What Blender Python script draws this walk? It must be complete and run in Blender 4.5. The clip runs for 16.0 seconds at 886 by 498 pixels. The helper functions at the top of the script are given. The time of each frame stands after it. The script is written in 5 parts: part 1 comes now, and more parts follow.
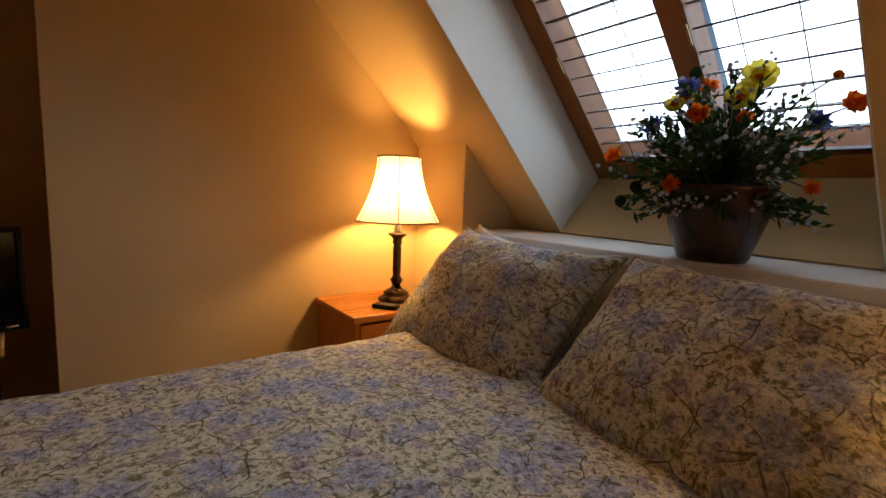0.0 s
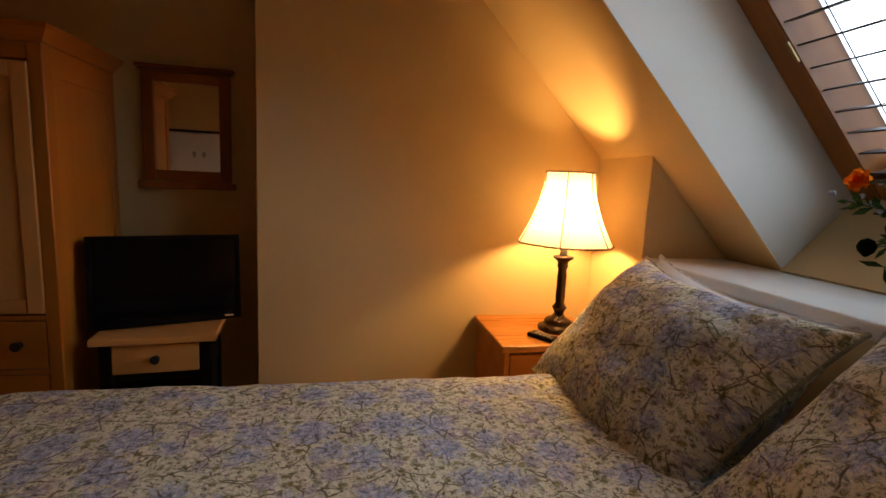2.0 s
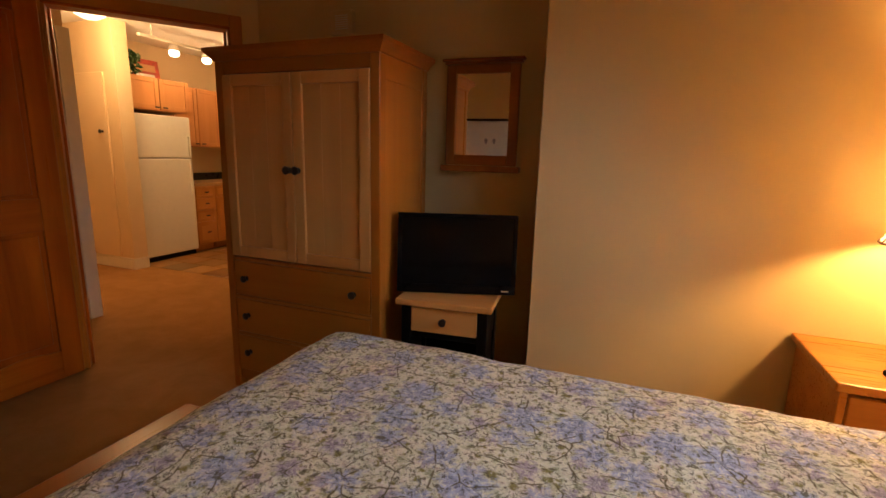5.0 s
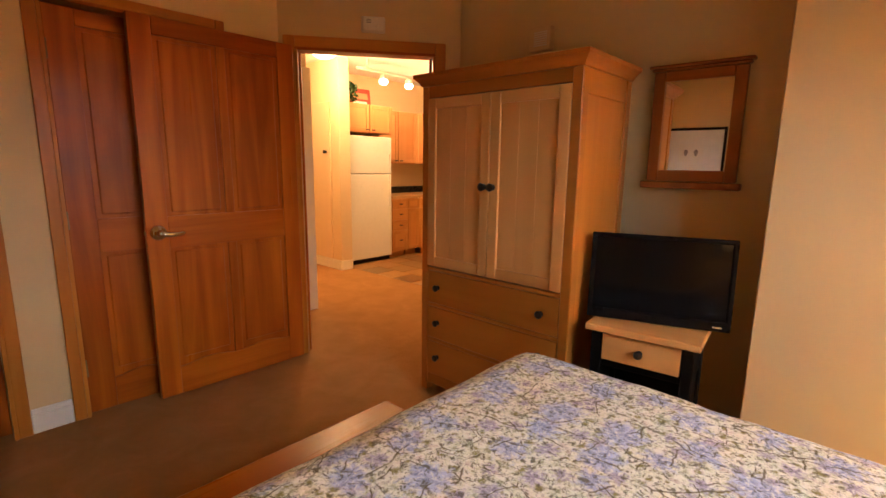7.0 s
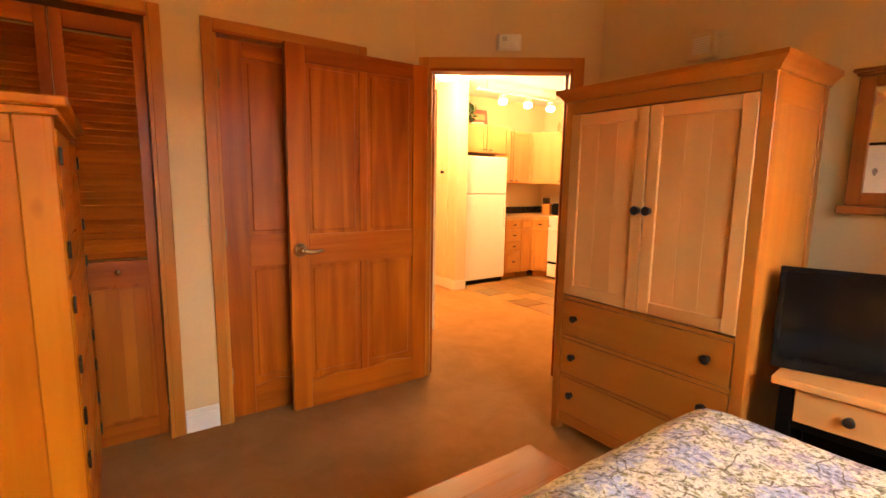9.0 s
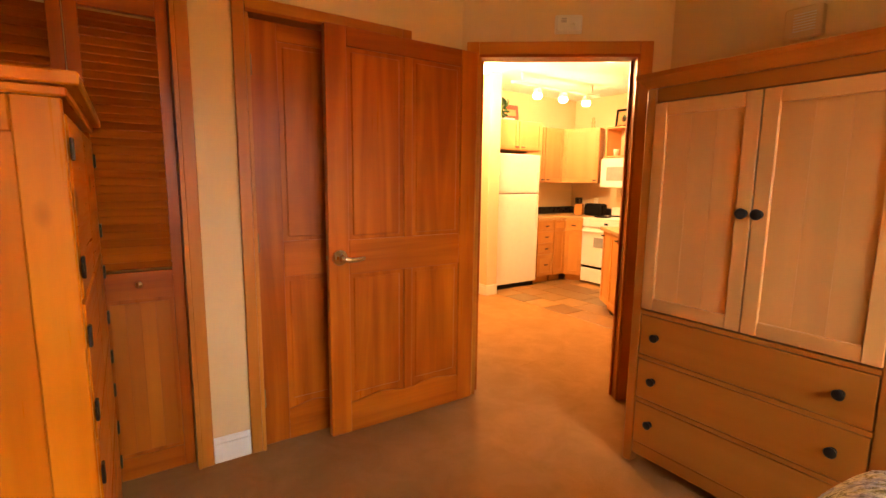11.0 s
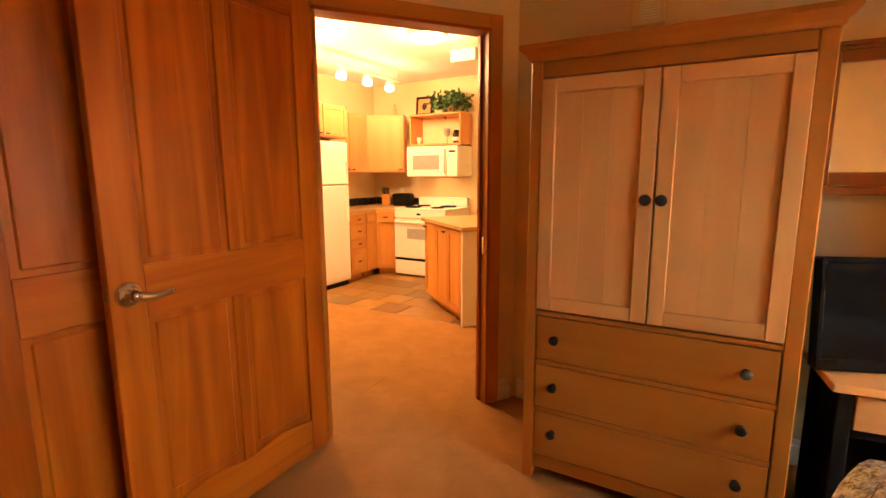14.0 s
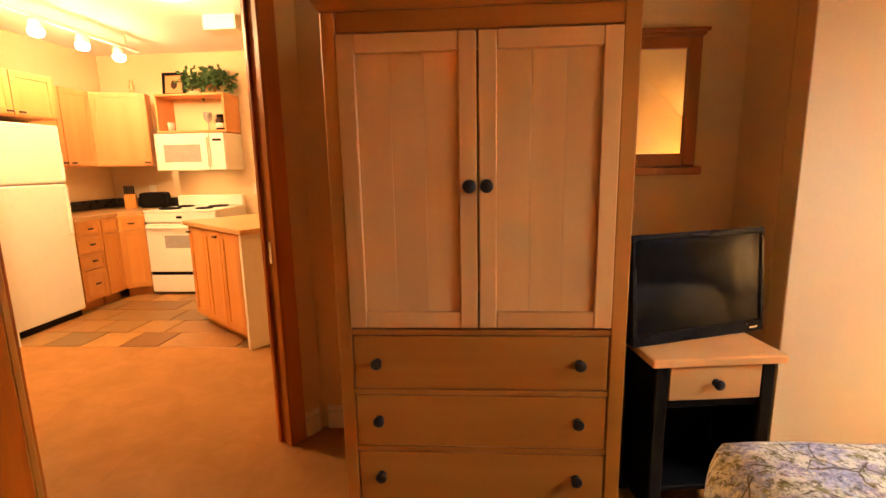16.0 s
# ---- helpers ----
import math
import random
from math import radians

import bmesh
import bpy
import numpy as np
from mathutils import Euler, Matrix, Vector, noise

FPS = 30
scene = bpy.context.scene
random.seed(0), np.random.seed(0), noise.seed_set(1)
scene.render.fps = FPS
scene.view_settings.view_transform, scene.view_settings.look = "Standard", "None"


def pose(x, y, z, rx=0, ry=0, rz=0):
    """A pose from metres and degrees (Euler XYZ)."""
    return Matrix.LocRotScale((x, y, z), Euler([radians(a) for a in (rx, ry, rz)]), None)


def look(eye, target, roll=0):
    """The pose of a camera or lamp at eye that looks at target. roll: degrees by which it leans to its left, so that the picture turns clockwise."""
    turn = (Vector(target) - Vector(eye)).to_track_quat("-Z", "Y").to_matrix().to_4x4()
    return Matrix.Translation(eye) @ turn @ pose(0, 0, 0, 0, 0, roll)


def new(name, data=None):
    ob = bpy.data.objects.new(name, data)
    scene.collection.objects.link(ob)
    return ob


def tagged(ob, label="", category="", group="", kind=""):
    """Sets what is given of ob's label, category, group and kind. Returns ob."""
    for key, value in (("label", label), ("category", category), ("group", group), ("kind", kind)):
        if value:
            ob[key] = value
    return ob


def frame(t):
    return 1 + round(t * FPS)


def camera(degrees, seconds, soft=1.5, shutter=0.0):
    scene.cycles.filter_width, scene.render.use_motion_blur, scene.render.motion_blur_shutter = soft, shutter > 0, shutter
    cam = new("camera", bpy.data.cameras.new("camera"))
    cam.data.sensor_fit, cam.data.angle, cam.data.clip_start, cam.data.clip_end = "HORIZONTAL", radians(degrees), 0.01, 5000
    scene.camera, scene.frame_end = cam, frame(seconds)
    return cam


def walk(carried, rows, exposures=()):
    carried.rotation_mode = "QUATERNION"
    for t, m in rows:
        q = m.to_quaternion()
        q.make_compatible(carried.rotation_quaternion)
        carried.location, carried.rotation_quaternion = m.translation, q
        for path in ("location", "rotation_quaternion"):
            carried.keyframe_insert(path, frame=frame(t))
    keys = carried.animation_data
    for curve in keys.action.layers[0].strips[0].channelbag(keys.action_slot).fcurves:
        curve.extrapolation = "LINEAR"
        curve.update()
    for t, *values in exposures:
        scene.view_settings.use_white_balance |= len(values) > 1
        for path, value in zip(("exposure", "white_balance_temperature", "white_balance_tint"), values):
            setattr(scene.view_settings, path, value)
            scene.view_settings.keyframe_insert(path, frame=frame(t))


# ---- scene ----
cam = camera(86.5, 16.0)
PATH = [
    (0, (-0.308, 0.736, 1.228), (0.866, 2.338, 0.986), 2.1),
    (0.5, (-0.247, 0.78, 1.248), (0.781, 2.477, 0.995), 2.6),
    (1, (-0.212, 0.827, 1.274), (0.655, 2.61, 1.011), 3.6),
    (1.5, (-0.164, 0.824, 1.322), (0.489, 2.691, 1.029), 3.5),
    (2, (-0.044, 0.805, 1.324), (0.336, 2.748, 1.039), 2.7),
    (2.5, (0.023, 0.84, 1.345), (0.165, 2.809, 1.027), 2.0),
    (3, (0.041, 0.857, 1.319), (-0.018, 2.831, 1.001), 1.9),
    (3.5, (0.032, 0.879, 1.31), (-0.206, 2.838, 0.981), 1.7),
    (4, (0.01, 0.89, 1.314), (-0.399, 2.815, 0.958), 1.7),
    (6.3, (-0.134, 0.893, 1.311), (-1.256, 2.503, 0.924), 0.8),
    (6.5, (-0.135, 0.888, 1.322), (-1.321, 2.453, 0.942), 0.7),
    (7, (-0.162, 0.881, 1.328), (-1.494, 2.33, 0.974), 0.8),
    (7.5, (-0.205, 0.863, 1.332), (-1.651, 2.205, 1.002), 1.1),
    (8, (-0.255, 0.86, 1.333), (-1.787, 2.109, 1.026), 1.1),
    (8.5, (-0.314, 0.856, 1.333), (-1.906, 2.03, 1.04), 0.8),
    (9, (-0.393, 0.834, 1.329), (-2.01, 1.978, 1.05), 0.9),
    (9.5, (-0.475, 0.807, 1.326), (-2.096, 1.948, 1.06), 1.0),
    (10, (-0.569, 0.806, 1.327), (-2.204, 1.927, 1.063), 1.1),
    (10.2, (-0.599, 0.812, 1.328), (-2.243, 1.92, 1.062), 1.0),
    (12.3, (-1.083, 0.834, 1.319), (-2.695, 1.975, 1.002), -0.3),
    (12.5, (-1.123, 0.838, 1.323), (-2.691, 2.038, 1.002), -0.2),
    (13, (-1.226, 0.832, 1.33), (-2.631, 2.221, 1.013), 0.1),
    (13.5, (-1.32, 0.852, 1.33), (-2.524, 2.42, 1.021), -0.1),
    (14, (-1.404, 0.929, 1.316), (-2.383, 2.644, 0.999), -0.2),
    (14.5, (-1.453, 1.03, 1.303), (-2.212, 2.85, 0.971), -0.5),
    (15, (-1.488, 1.137, 1.302), (-2.049, 3.025, 0.958), -1.3),
    (15.5, (-1.538, 1.223, 1.286), (-1.887, 3.162, 0.943), -1.2),
    (16, (-1.6, 1.295, 1.286), (-1.729, 3.259, 0.934), -1.1),
]
EXPOSURES = [
    (0.0, -1.35, 6500, 10), (3.0, -1.2, 6550, 10), (4.0, -1.0, 6550, 10), (6.3, 0.5, 6200, 12), (7.0, 0.8, 6250, 12), (8.0, 1.35, 6550, 12), (9.0, 1.7, 6950, 13),
    (10.2, 1.72, 7000, 13), (12.3, 1.55, 6900, 13), (13.5, 1.5, 6900, 13), (14.5, 1.52, 6700, 12), (16.0, 1.5, 6450, 12),
]
SKY_W, LAMP_W, KITCHEN_W = 1750.0, 72.0, 6.2

walk(cam, [(t, look(eye, target, roll)) for t, eye, target, roll in PATH], EXPOSURES)

# ---- light ----
world = bpy.data.worlds.new("sky")
scene.world = world
world.use_nodes = True
wn = world.node_tree
sky = wn.nodes.new("ShaderNodeTexSky")
sky.sky_type, sky.sun_disc = "NISHITA", False
sky.sun_elevation, sky.sun_rotation = radians(42), radians(250)
wn.links.new(sky.outputs[0], wn.nodes["Background"].inputs[0])
wn.nodes["Background"].inputs[1].default_value = 0.15


def lamp_light(name, kind, m, watts, colour, size=0.05, size_y=0.0, spot=0.0):
    data = bpy.data.lights.new(name, kind)
    data.energy, data.color = watts, colour
    if kind == "AREA":
        data.shape, data.size, data.size_y = "RECTANGLE", size, size_y
    elif kind == "SUN":
        data.angle = size
    else:
        data.shadow_soft_size = size
    if kind == "SPOT":
        data.spot_size, data.spot_blend = spot, 0.6
    ob = new(name, data)
    ob.matrix_world = m
    return ob


# roof slope: a runs up the slope, c is the distance across it
SLX, SLZ = 0.721, 0.693


def on_roof(a, c, y):
    return Vector((-SLZ * a + SLX * c, y, SLX * a + SLZ * c))


ROOF = 1.866
lamp_light("sun_light", "SUN", look((-6, 3, 8), (0, 1, 0)), 0.8, (1.0, 0.95, 0.88), radians(12))
# area lamp standing in for the cloudy sky seen through the roof window
win_c = on_roof(0.32, 2.4, 1.693)
sky_c = win_c + 5.0 * Vector((math.cos(radians(34)), 0, math.sin(radians(34))))
lamp_light("sky_daylight", "AREA", look(sky_c, win_c), SKY_W, (0.74, 0.87, 1.0), 11.0, 5.9)
WARM = (1.0, 0.56, 0.20)
LAMP = (0.9, 2.775, 0.668)
LAMP_SOUTH = (0.9, 0.5, 0.668)
for spot_at, watts in ((LAMP, LAMP_W), (LAMP_SOUTH, LAMP_W * 0.2)):
    lamp_light("bulb_light", "POINT", pose(spot_at[0], spot_at[1], spot_at[2] + 0.52), watts, WARM, 0.055)
KWARM = (1.0, 0.58, 0.25)
TRACK = [(-4.86, 4.86, 2.35), (-4.86, 5.29, 2.35), (-4.87, 5.72, 2.35)]
for spot_at in TRACK:
    lamp_light("track_light_bulb", "POINT", pose(*spot_at) @ pose(0, 0, -0.09), KITCHEN_W, KWARM, 0.05)
DOME = (-4.65, 3.87, 2.5)
lamp_light("dome_light", "POINT", pose(DOME[0], DOME[1], DOME[2] - 0.16), KITCHEN_W * 9.5, KWARM, 0.08)
# lamp added under the kitchen ceiling for the bright oval glow there
lamp_light("kitchen_ceiling_light", "POINT", pose(-3.72, 4.72, 2.36), KITCHEN_W * 2.4, KWARM, 0.1)

lamp_light("range_hood_light", "AREA", pose(-4.56, 6.36, 1.268), 0.5, KWARM, 0.3, 0.08)

# ---- materials ----


class Nodes:
    def __init__(self, name):
        self.m = bpy.data.materials.new(name)
        self.m.use_nodes = True
        self.t = self.m.node_tree
        self.b = self.t.nodes["Principled BSDF"]
        self.out = self.t.nodes["Material Output"]

    def add(self, kind, **given):
        node = self.t.nodes.new("ShaderNode" + kind)
        for key, value in given.items():
            s = node.inputs[key.replace("_", " ")]
            if hasattr(value, "is_output"):
                self.t.links.new(value, s)
            else:
                s.default_value = value
        return node

    def link(self, a, b):
        self.t.links.new(a, b)

    def coords(self, scale=(1, 1, 1), kind="Object", shake=0.0):
        tc = self.t.nodes.new("ShaderNodeTexCoord")
        mp = self.t.nodes.new("ShaderNodeMapping")
        self.link(tc.outputs[kind], mp.inputs[0])
        mp.inputs["Scale"].default_value = scale
        if shake:
            info = self.t.nodes.new("ShaderNodeObjectInfo")
            mul = self.t.nodes.new("ShaderNodeMath")
            mul.operation = "MULTIPLY"
            mul.inputs[1].default_value = shake
            self.link(info.outputs["Random"], mul.inputs[0])
            cmb = self.t.nodes.new("ShaderNodeCombineXYZ")
            for n in range(3):
                self.link(mul.outputs[0], cmb.inputs[n])
            self.link(cmb.outputs[0], mp.inputs["Location"])
        return mp.outputs[0]

    def noise(self, vec, scale, detail=4.0, rough=0.55, distort=0.0):
        return self.add("TexNoise", Vector=vec, Scale=scale, Detail=detail, Roughness=rough, Distortion=distort).outputs["Fac"]

    def ramp(self, fac, *stops):
        r = self.t.nodes.new("ShaderNodeValToRGB")
        self.link(fac, r.inputs[0])
        e = r.color_ramp.elements
        while len(e) < len(stops):
            e.new(0.5)
        for el, (p, c) in zip(e, stops):
            el.position, el.color = p, (*c, 1) if len(c) == 3 else c
        return r.outputs[0]

    def mix(self, fac, a, b, blend="MIX"):
        n = self.t.nodes.new("ShaderNodeMix")
        n.data_type, n.blend_type = "RGBA", blend
        for s, v in ((n.inputs[0], fac), (n.inputs[6], a), (n.inputs[7], b)):
            if hasattr(v, "is_output"):
                self.link(v, s)
            else:
                s.default_value = v if not isinstance(v, tuple) else (*v, 1)
        return n.outputs[2]

    def math(self, op, a, b=0.0):
        n = self.t.nodes.new("ShaderNodeMath")
        n.operation = op
        for s, v in ((n.inputs[0], a), (n.inputs[1], b)):
            if hasattr(v, "is_output"):
                self.link(v, s)
            else:
                s.default_value = v
        return n.outputs[0]

    def bump(self, height, strength, distance=0.01):
        n = self.add("Bump", Height=height, Strength=strength, Distance=distance)
        self.link(n.outputs[0], self.b.inputs["Normal"])

    def set(self, colour=None, rough=None, metal=None, spec=None):
        for key, v in (("Base Color", colour), ("Roughness", rough), ("Metallic", metal), ("Specular IOR Level", spec)):
            if v is None:
                continue
            if hasattr(v, "is_output"):
                self.link(v, self.b.inputs[key])
            else:
                self.b.inputs[key].default_value = (*v, 1) if isinstance(v, tuple) else v
        return self.m


def scaled(c, k):
    return tuple(min(1.0, v * k) for v in c)


def wood(name, light, dark, axis=2, rough=0.38, grain=1.0, knots=0.0, bump=0.06, face=0):
    n = Nodes(name)
    s = [6.5 * grain] * 3
    s[axis] = 0.55 * grain
    v = n.coords(tuple(s), shake=37.0)
    big = n.noise(v, 1.0, 3, 0.5, 1.6)
    # growth rings, cut lengthwise into long flames
    sr = [2.6 * grain] * 3
    sr[axis] = 0.22 * grain
    ring = n.math("SINE", n.math("MULTIPLY", n.noise(n.coords(tuple(sr), shake=53.0), 1.0, 2, 0.45), 46.0))
    s2 = [80.0 * grain] * 3
    s2[axis] = 2.4
    v2 = n.coords(tuple(s2), shake=19.0)
    fine = n.noise(v2, 1.0, 4, 0.6)
    fac = n.math("ADD", n.math("ADD", n.math("MULTIPLY", big, 0.86), n.math("MULTIPLY", fine, 0.14)), n.math("MULTIPLY", ring, 0.055))
    col = n.ramp(fac, (0.3, dark), (0.52, tuple((a + b) / 2 for a, b in zip(light, dark))), (0.72, light))
    wide = n.noise(n.coords((1, 1, 1), shake=11.0), 1.7, 2)
    col = n.mix(n.ramp(wide, (0.35, (0.0, 0.0, 0.0)), (0.7, (0.4, 0.4, 0.4))), col, scaled(dark, 0.85))
    info = n.t.nodes.new("ShaderNodeObjectInfo")
    col = n.mix(1.0, col, n.ramp(info.outputs["Random"], (0.0, (0.82, 0.80, 0.76)), (1.0, (1.0, 1.0, 1.0))), "MULTIPLY")
    if knots:
        sk = [4.2] * 3
        sk[axis] = 2.2
        sk[face] = 0.02
        vo = n.t.nodes.new("ShaderNodeTexVoronoi")
        n.link(n.coords(tuple(sk), shake=23.0), vo.inputs["Vector"])
        vo.inputs["Scale"].default_value = 1.0
        k = n.ramp(vo.outputs["Distance"], (0.10, (1, 1, 1)), (0.15, (0, 0, 0)))
        col = n.mix(n.math("MULTIPLY", k, knots), col, scaled(dark, 0.35))
    n.set(col, n.ramp(fine, (0.3, (rough - 0.06,) * 3), (0.8, (rough + 0.12,) * 3)), spec=0.27)
    n.bump(fine, bump, 0.002)
    return n.m


def plaster(name, colour, var=0.06):
    n = Nodes(name)
    v = n.coords((1, 1, 1))
    big = n.noise(v, 1.3, 3)
    col = n.ramp(big, (0.3, scaled(colour, 1 - var)), (0.75, scaled(colour, 1 + var)))
    fine = n.noise(v, 55, 5, 0.6)
    n.set(col, 0.72)
    n.bump(fine, 0.22, 0.004)
    return n.m


def plain(name, colour, rough=0.5, metal=0.0, var=0.08, scale=18, bump=0.05, spec=0.5):
    n = Nodes(name)
    v = n.coords((1, 1, 1))
    f = n.noise(v, scale, 4)
    n.set(n.ramp(f, (0.3, scaled(colour, 1 - var)), (0.75, scaled(colour, 1 + var))), n.ramp(f, (0.3, (max(rough - 0.05, 0.02),) * 3), (0.8, (rough + 0.07,) * 3)), metal, spec)
    n.bump(f, bump, 0.002)
    return n.m


def carpet(name, a, b):
    n = Nodes(name)
    v = n.coords((1, 1, 1))
    tuft = n.noise(v, 320, 3, 0.7)
    patch = n.noise(v, 4.5, 5, 0.68, 0.6)
    col = n.mix(n.ramp(patch, (0.35, (0, 0, 0)), (0.7, (1, 1, 1))), a, b)
    col = n.mix(n.ramp(tuft, (0.3, (0.45, 0.45, 0.45)), (0.7, (0, 0, 0))), col, scaled(a, 0.45))
    n.set(col, 0.95, spec=0.1)
    n.bump(n.math("ADD", tuft, n.math("MULTIPLY", n.noise(v, 28, 3), 0.8)), 0.7, 0.012)
    return n.m


def floral(name):
    """Cream cotton printed with ragged blue and mauve blooms, olive leaves and thin brown vines."""
    n = Nodes(name)
    v0 = n.coords((1, 1, 1), "UV")
    wob = n.add("TexNoise", Vector=v0, Scale=11.0, Detail=3.0)
    vm = n.t.nodes.new("ShaderNodeVectorMath")
    vm.operation = "MULTIPLY_ADD"
    n.link(wob.outputs["Color"], vm.inputs[0])
    vm.inputs[1].default_value = (0.05, 0.05, 0.05)
    n.link(v0, vm.inputs[2])
    v = vm.outputs[0]

    def cells(scale, feature="F1", rnd=1.0, vec=v):
        c = n.t.nodes.new("ShaderNodeTexVoronoi")
        c.feature, c.voronoi_dimensions = feature, "2D"
        n.link(vec, c.inputs["Vector"])
        c.inputs["Scale"].default_value = scale
        c.inputs["Randomness"].default_value = rnd
        return c

    def below(x, lim, soft):
        return n.ramp(x, (max(lim - soft, 0.0), (1, 1, 1)), (lim, (0, 0, 0)))

    def split(colour):
        sp = n.t.nodes.new("ShaderNodeSeparateColor")
        n.link(colour, sp.inputs[0])
        return sp.outputs

    rag = n.noise(v0, 60, 4, 0.7)
    # cream ground with washed sage and peach patches
    col = n.ramp(n.noise(v0, 34, 4, 0.7), (0.36, (0.40, 0.41, 0.24)), (0.45, (0.74, 0.72, 0.50)), (0.54, (0.90, 0.87, 0.70)), (0.66, (0.66, 0.56, 0.44)))
    # sprigs: short dark strokes and specks
    sprig = n.noise(v0, 80, 3, 0.65, 1.2)
    col = n.mix(n.ramp(sprig, (0.36, (0.9, 0.9, 0.9)), (0.45, (0, 0, 0))), col, (0.20, 0.17, 0.085))
    col = n.mix(n.ramp(sprig, (0.60, (0, 0, 0)), (0.68, (0.7, 0.7, 0.7))), col, (0.93, 0.90, 0.80))
    # olive leaves
    for scale, share in ((19.0, 0.42), (31.0, 0.35)):
        leaf_cell = cells(scale)
        pick = n.ramp(split(leaf_cell.outputs["Color"])[0], (share - 0.01, (1, 1, 1)), (share, (0, 0, 0)))
        lm = n.math("ADD", leaf_cell.outputs["Distance"], n.math("MULTIPLY", rag, 0.5))
        col = n.mix(n.math("MULTIPLY", below(lm, 0.50, 0.14), pick), col, n.mix(rag, (0.15, 0.13, 0.035), (0.50, 0.44, 0.16)))
    # blooms with pointed petals round a centre
    for scale, rnd, lim, deep, pale, vec in (
        (11.0, 0.9, 0.69, (0.24, 0.19, 0.25), (0.60, 0.53, 0.58), n.coords((1.07, 0.93, 1), "UV")),
        (6.6, 0.75, 0.76, (0.17, 0.19, 0.32), (0.60, 0.64, 0.78), v),
    ):
        c = cells(scale, "F1", rnd, vec)
        off = n.t.nodes.new("ShaderNodeVectorMath")
        off.operation = "SUBTRACT"
        n.link(vec, off.inputs[0])
        n.link(c.outputs["Position"], off.inputs[1])
        sp = n.t.nodes.new("ShaderNodeSeparateXYZ")
        n.link(off.outputs[0], sp.inputs[0])
        ang = n.math("ARCTAN2", sp.outputs[1], sp.outputs[0])
        spoke = n.math("SINE", n.math("ADD", n.math("MULTIPLY", ang, 9.0), n.math("MULTIPLY", rag, 9.0)))
        size = n.math("MULTIPLY", split(c.outputs["Color"])[1], 0.18)
        pm = n.math("ADD", n.math("ADD", n.math("ADD", c.outputs["Distance"], n.math("MULTIPLY", spoke, -0.05)), n.math("MULTIPLY", rag, 0.62)), size)
        tone = n.math("ADD", n.math("ADD", n.math("MULTIPLY", spoke, 0.12), n.math("MULTIPLY", rag, 1.3)), n.math("MULTIPLY", c.outputs["Distance"], 0.5))
        petal = n.ramp(tone, (0.35, deep), (0.62, tuple((a + b) / 2 for a, b in zip(deep, pale))), (0.95, pale))
        col = n.mix(below(pm, lim, 0.17), col, petal)
    # broken print: threads of cream and dark outline through the blooms
    fleck = n.noise(v0, 62, 4, 0.7, 0.8)
    col = n.mix(n.ramp(fleck, (0.38, (0.85, 0.85, 0.85)), (0.46, (0, 0, 0))), col, (0.13, 0.115, 0.065))
    col = n.mix(n.ramp(fleck, (0.54, (0, 0, 0)), (0.63, (0.8, 0.8, 0.8))), col, (0.90, 0.87, 0.74))
    # vines
    for scale, wide in ((5.5, 0.018), (9.5, 0.022)):
        vine = cells(scale, "DISTANCE_TO_EDGE")
        col = n.mix(n.math("MULTIPLY", below(vine.outputs["Distance"], wide, 0.014), n.ramp(n.noise(v0, 16, 2), (0.46, (0, 0, 0)), (0.54, (0.9, 0.9, 0.9)))), col, (0.13, 0.10, 0.04))
    n.set(col, 0.85, spec=0.2)
    n.bump(n.math("ADD", n.math("MULTIPLY", n.noise(v0, 34, 3), 1.0), n.math("MULTIPLY", n.noise(v0, 8, 2), 1.5)), 0.6, 0.012)
    return n.m


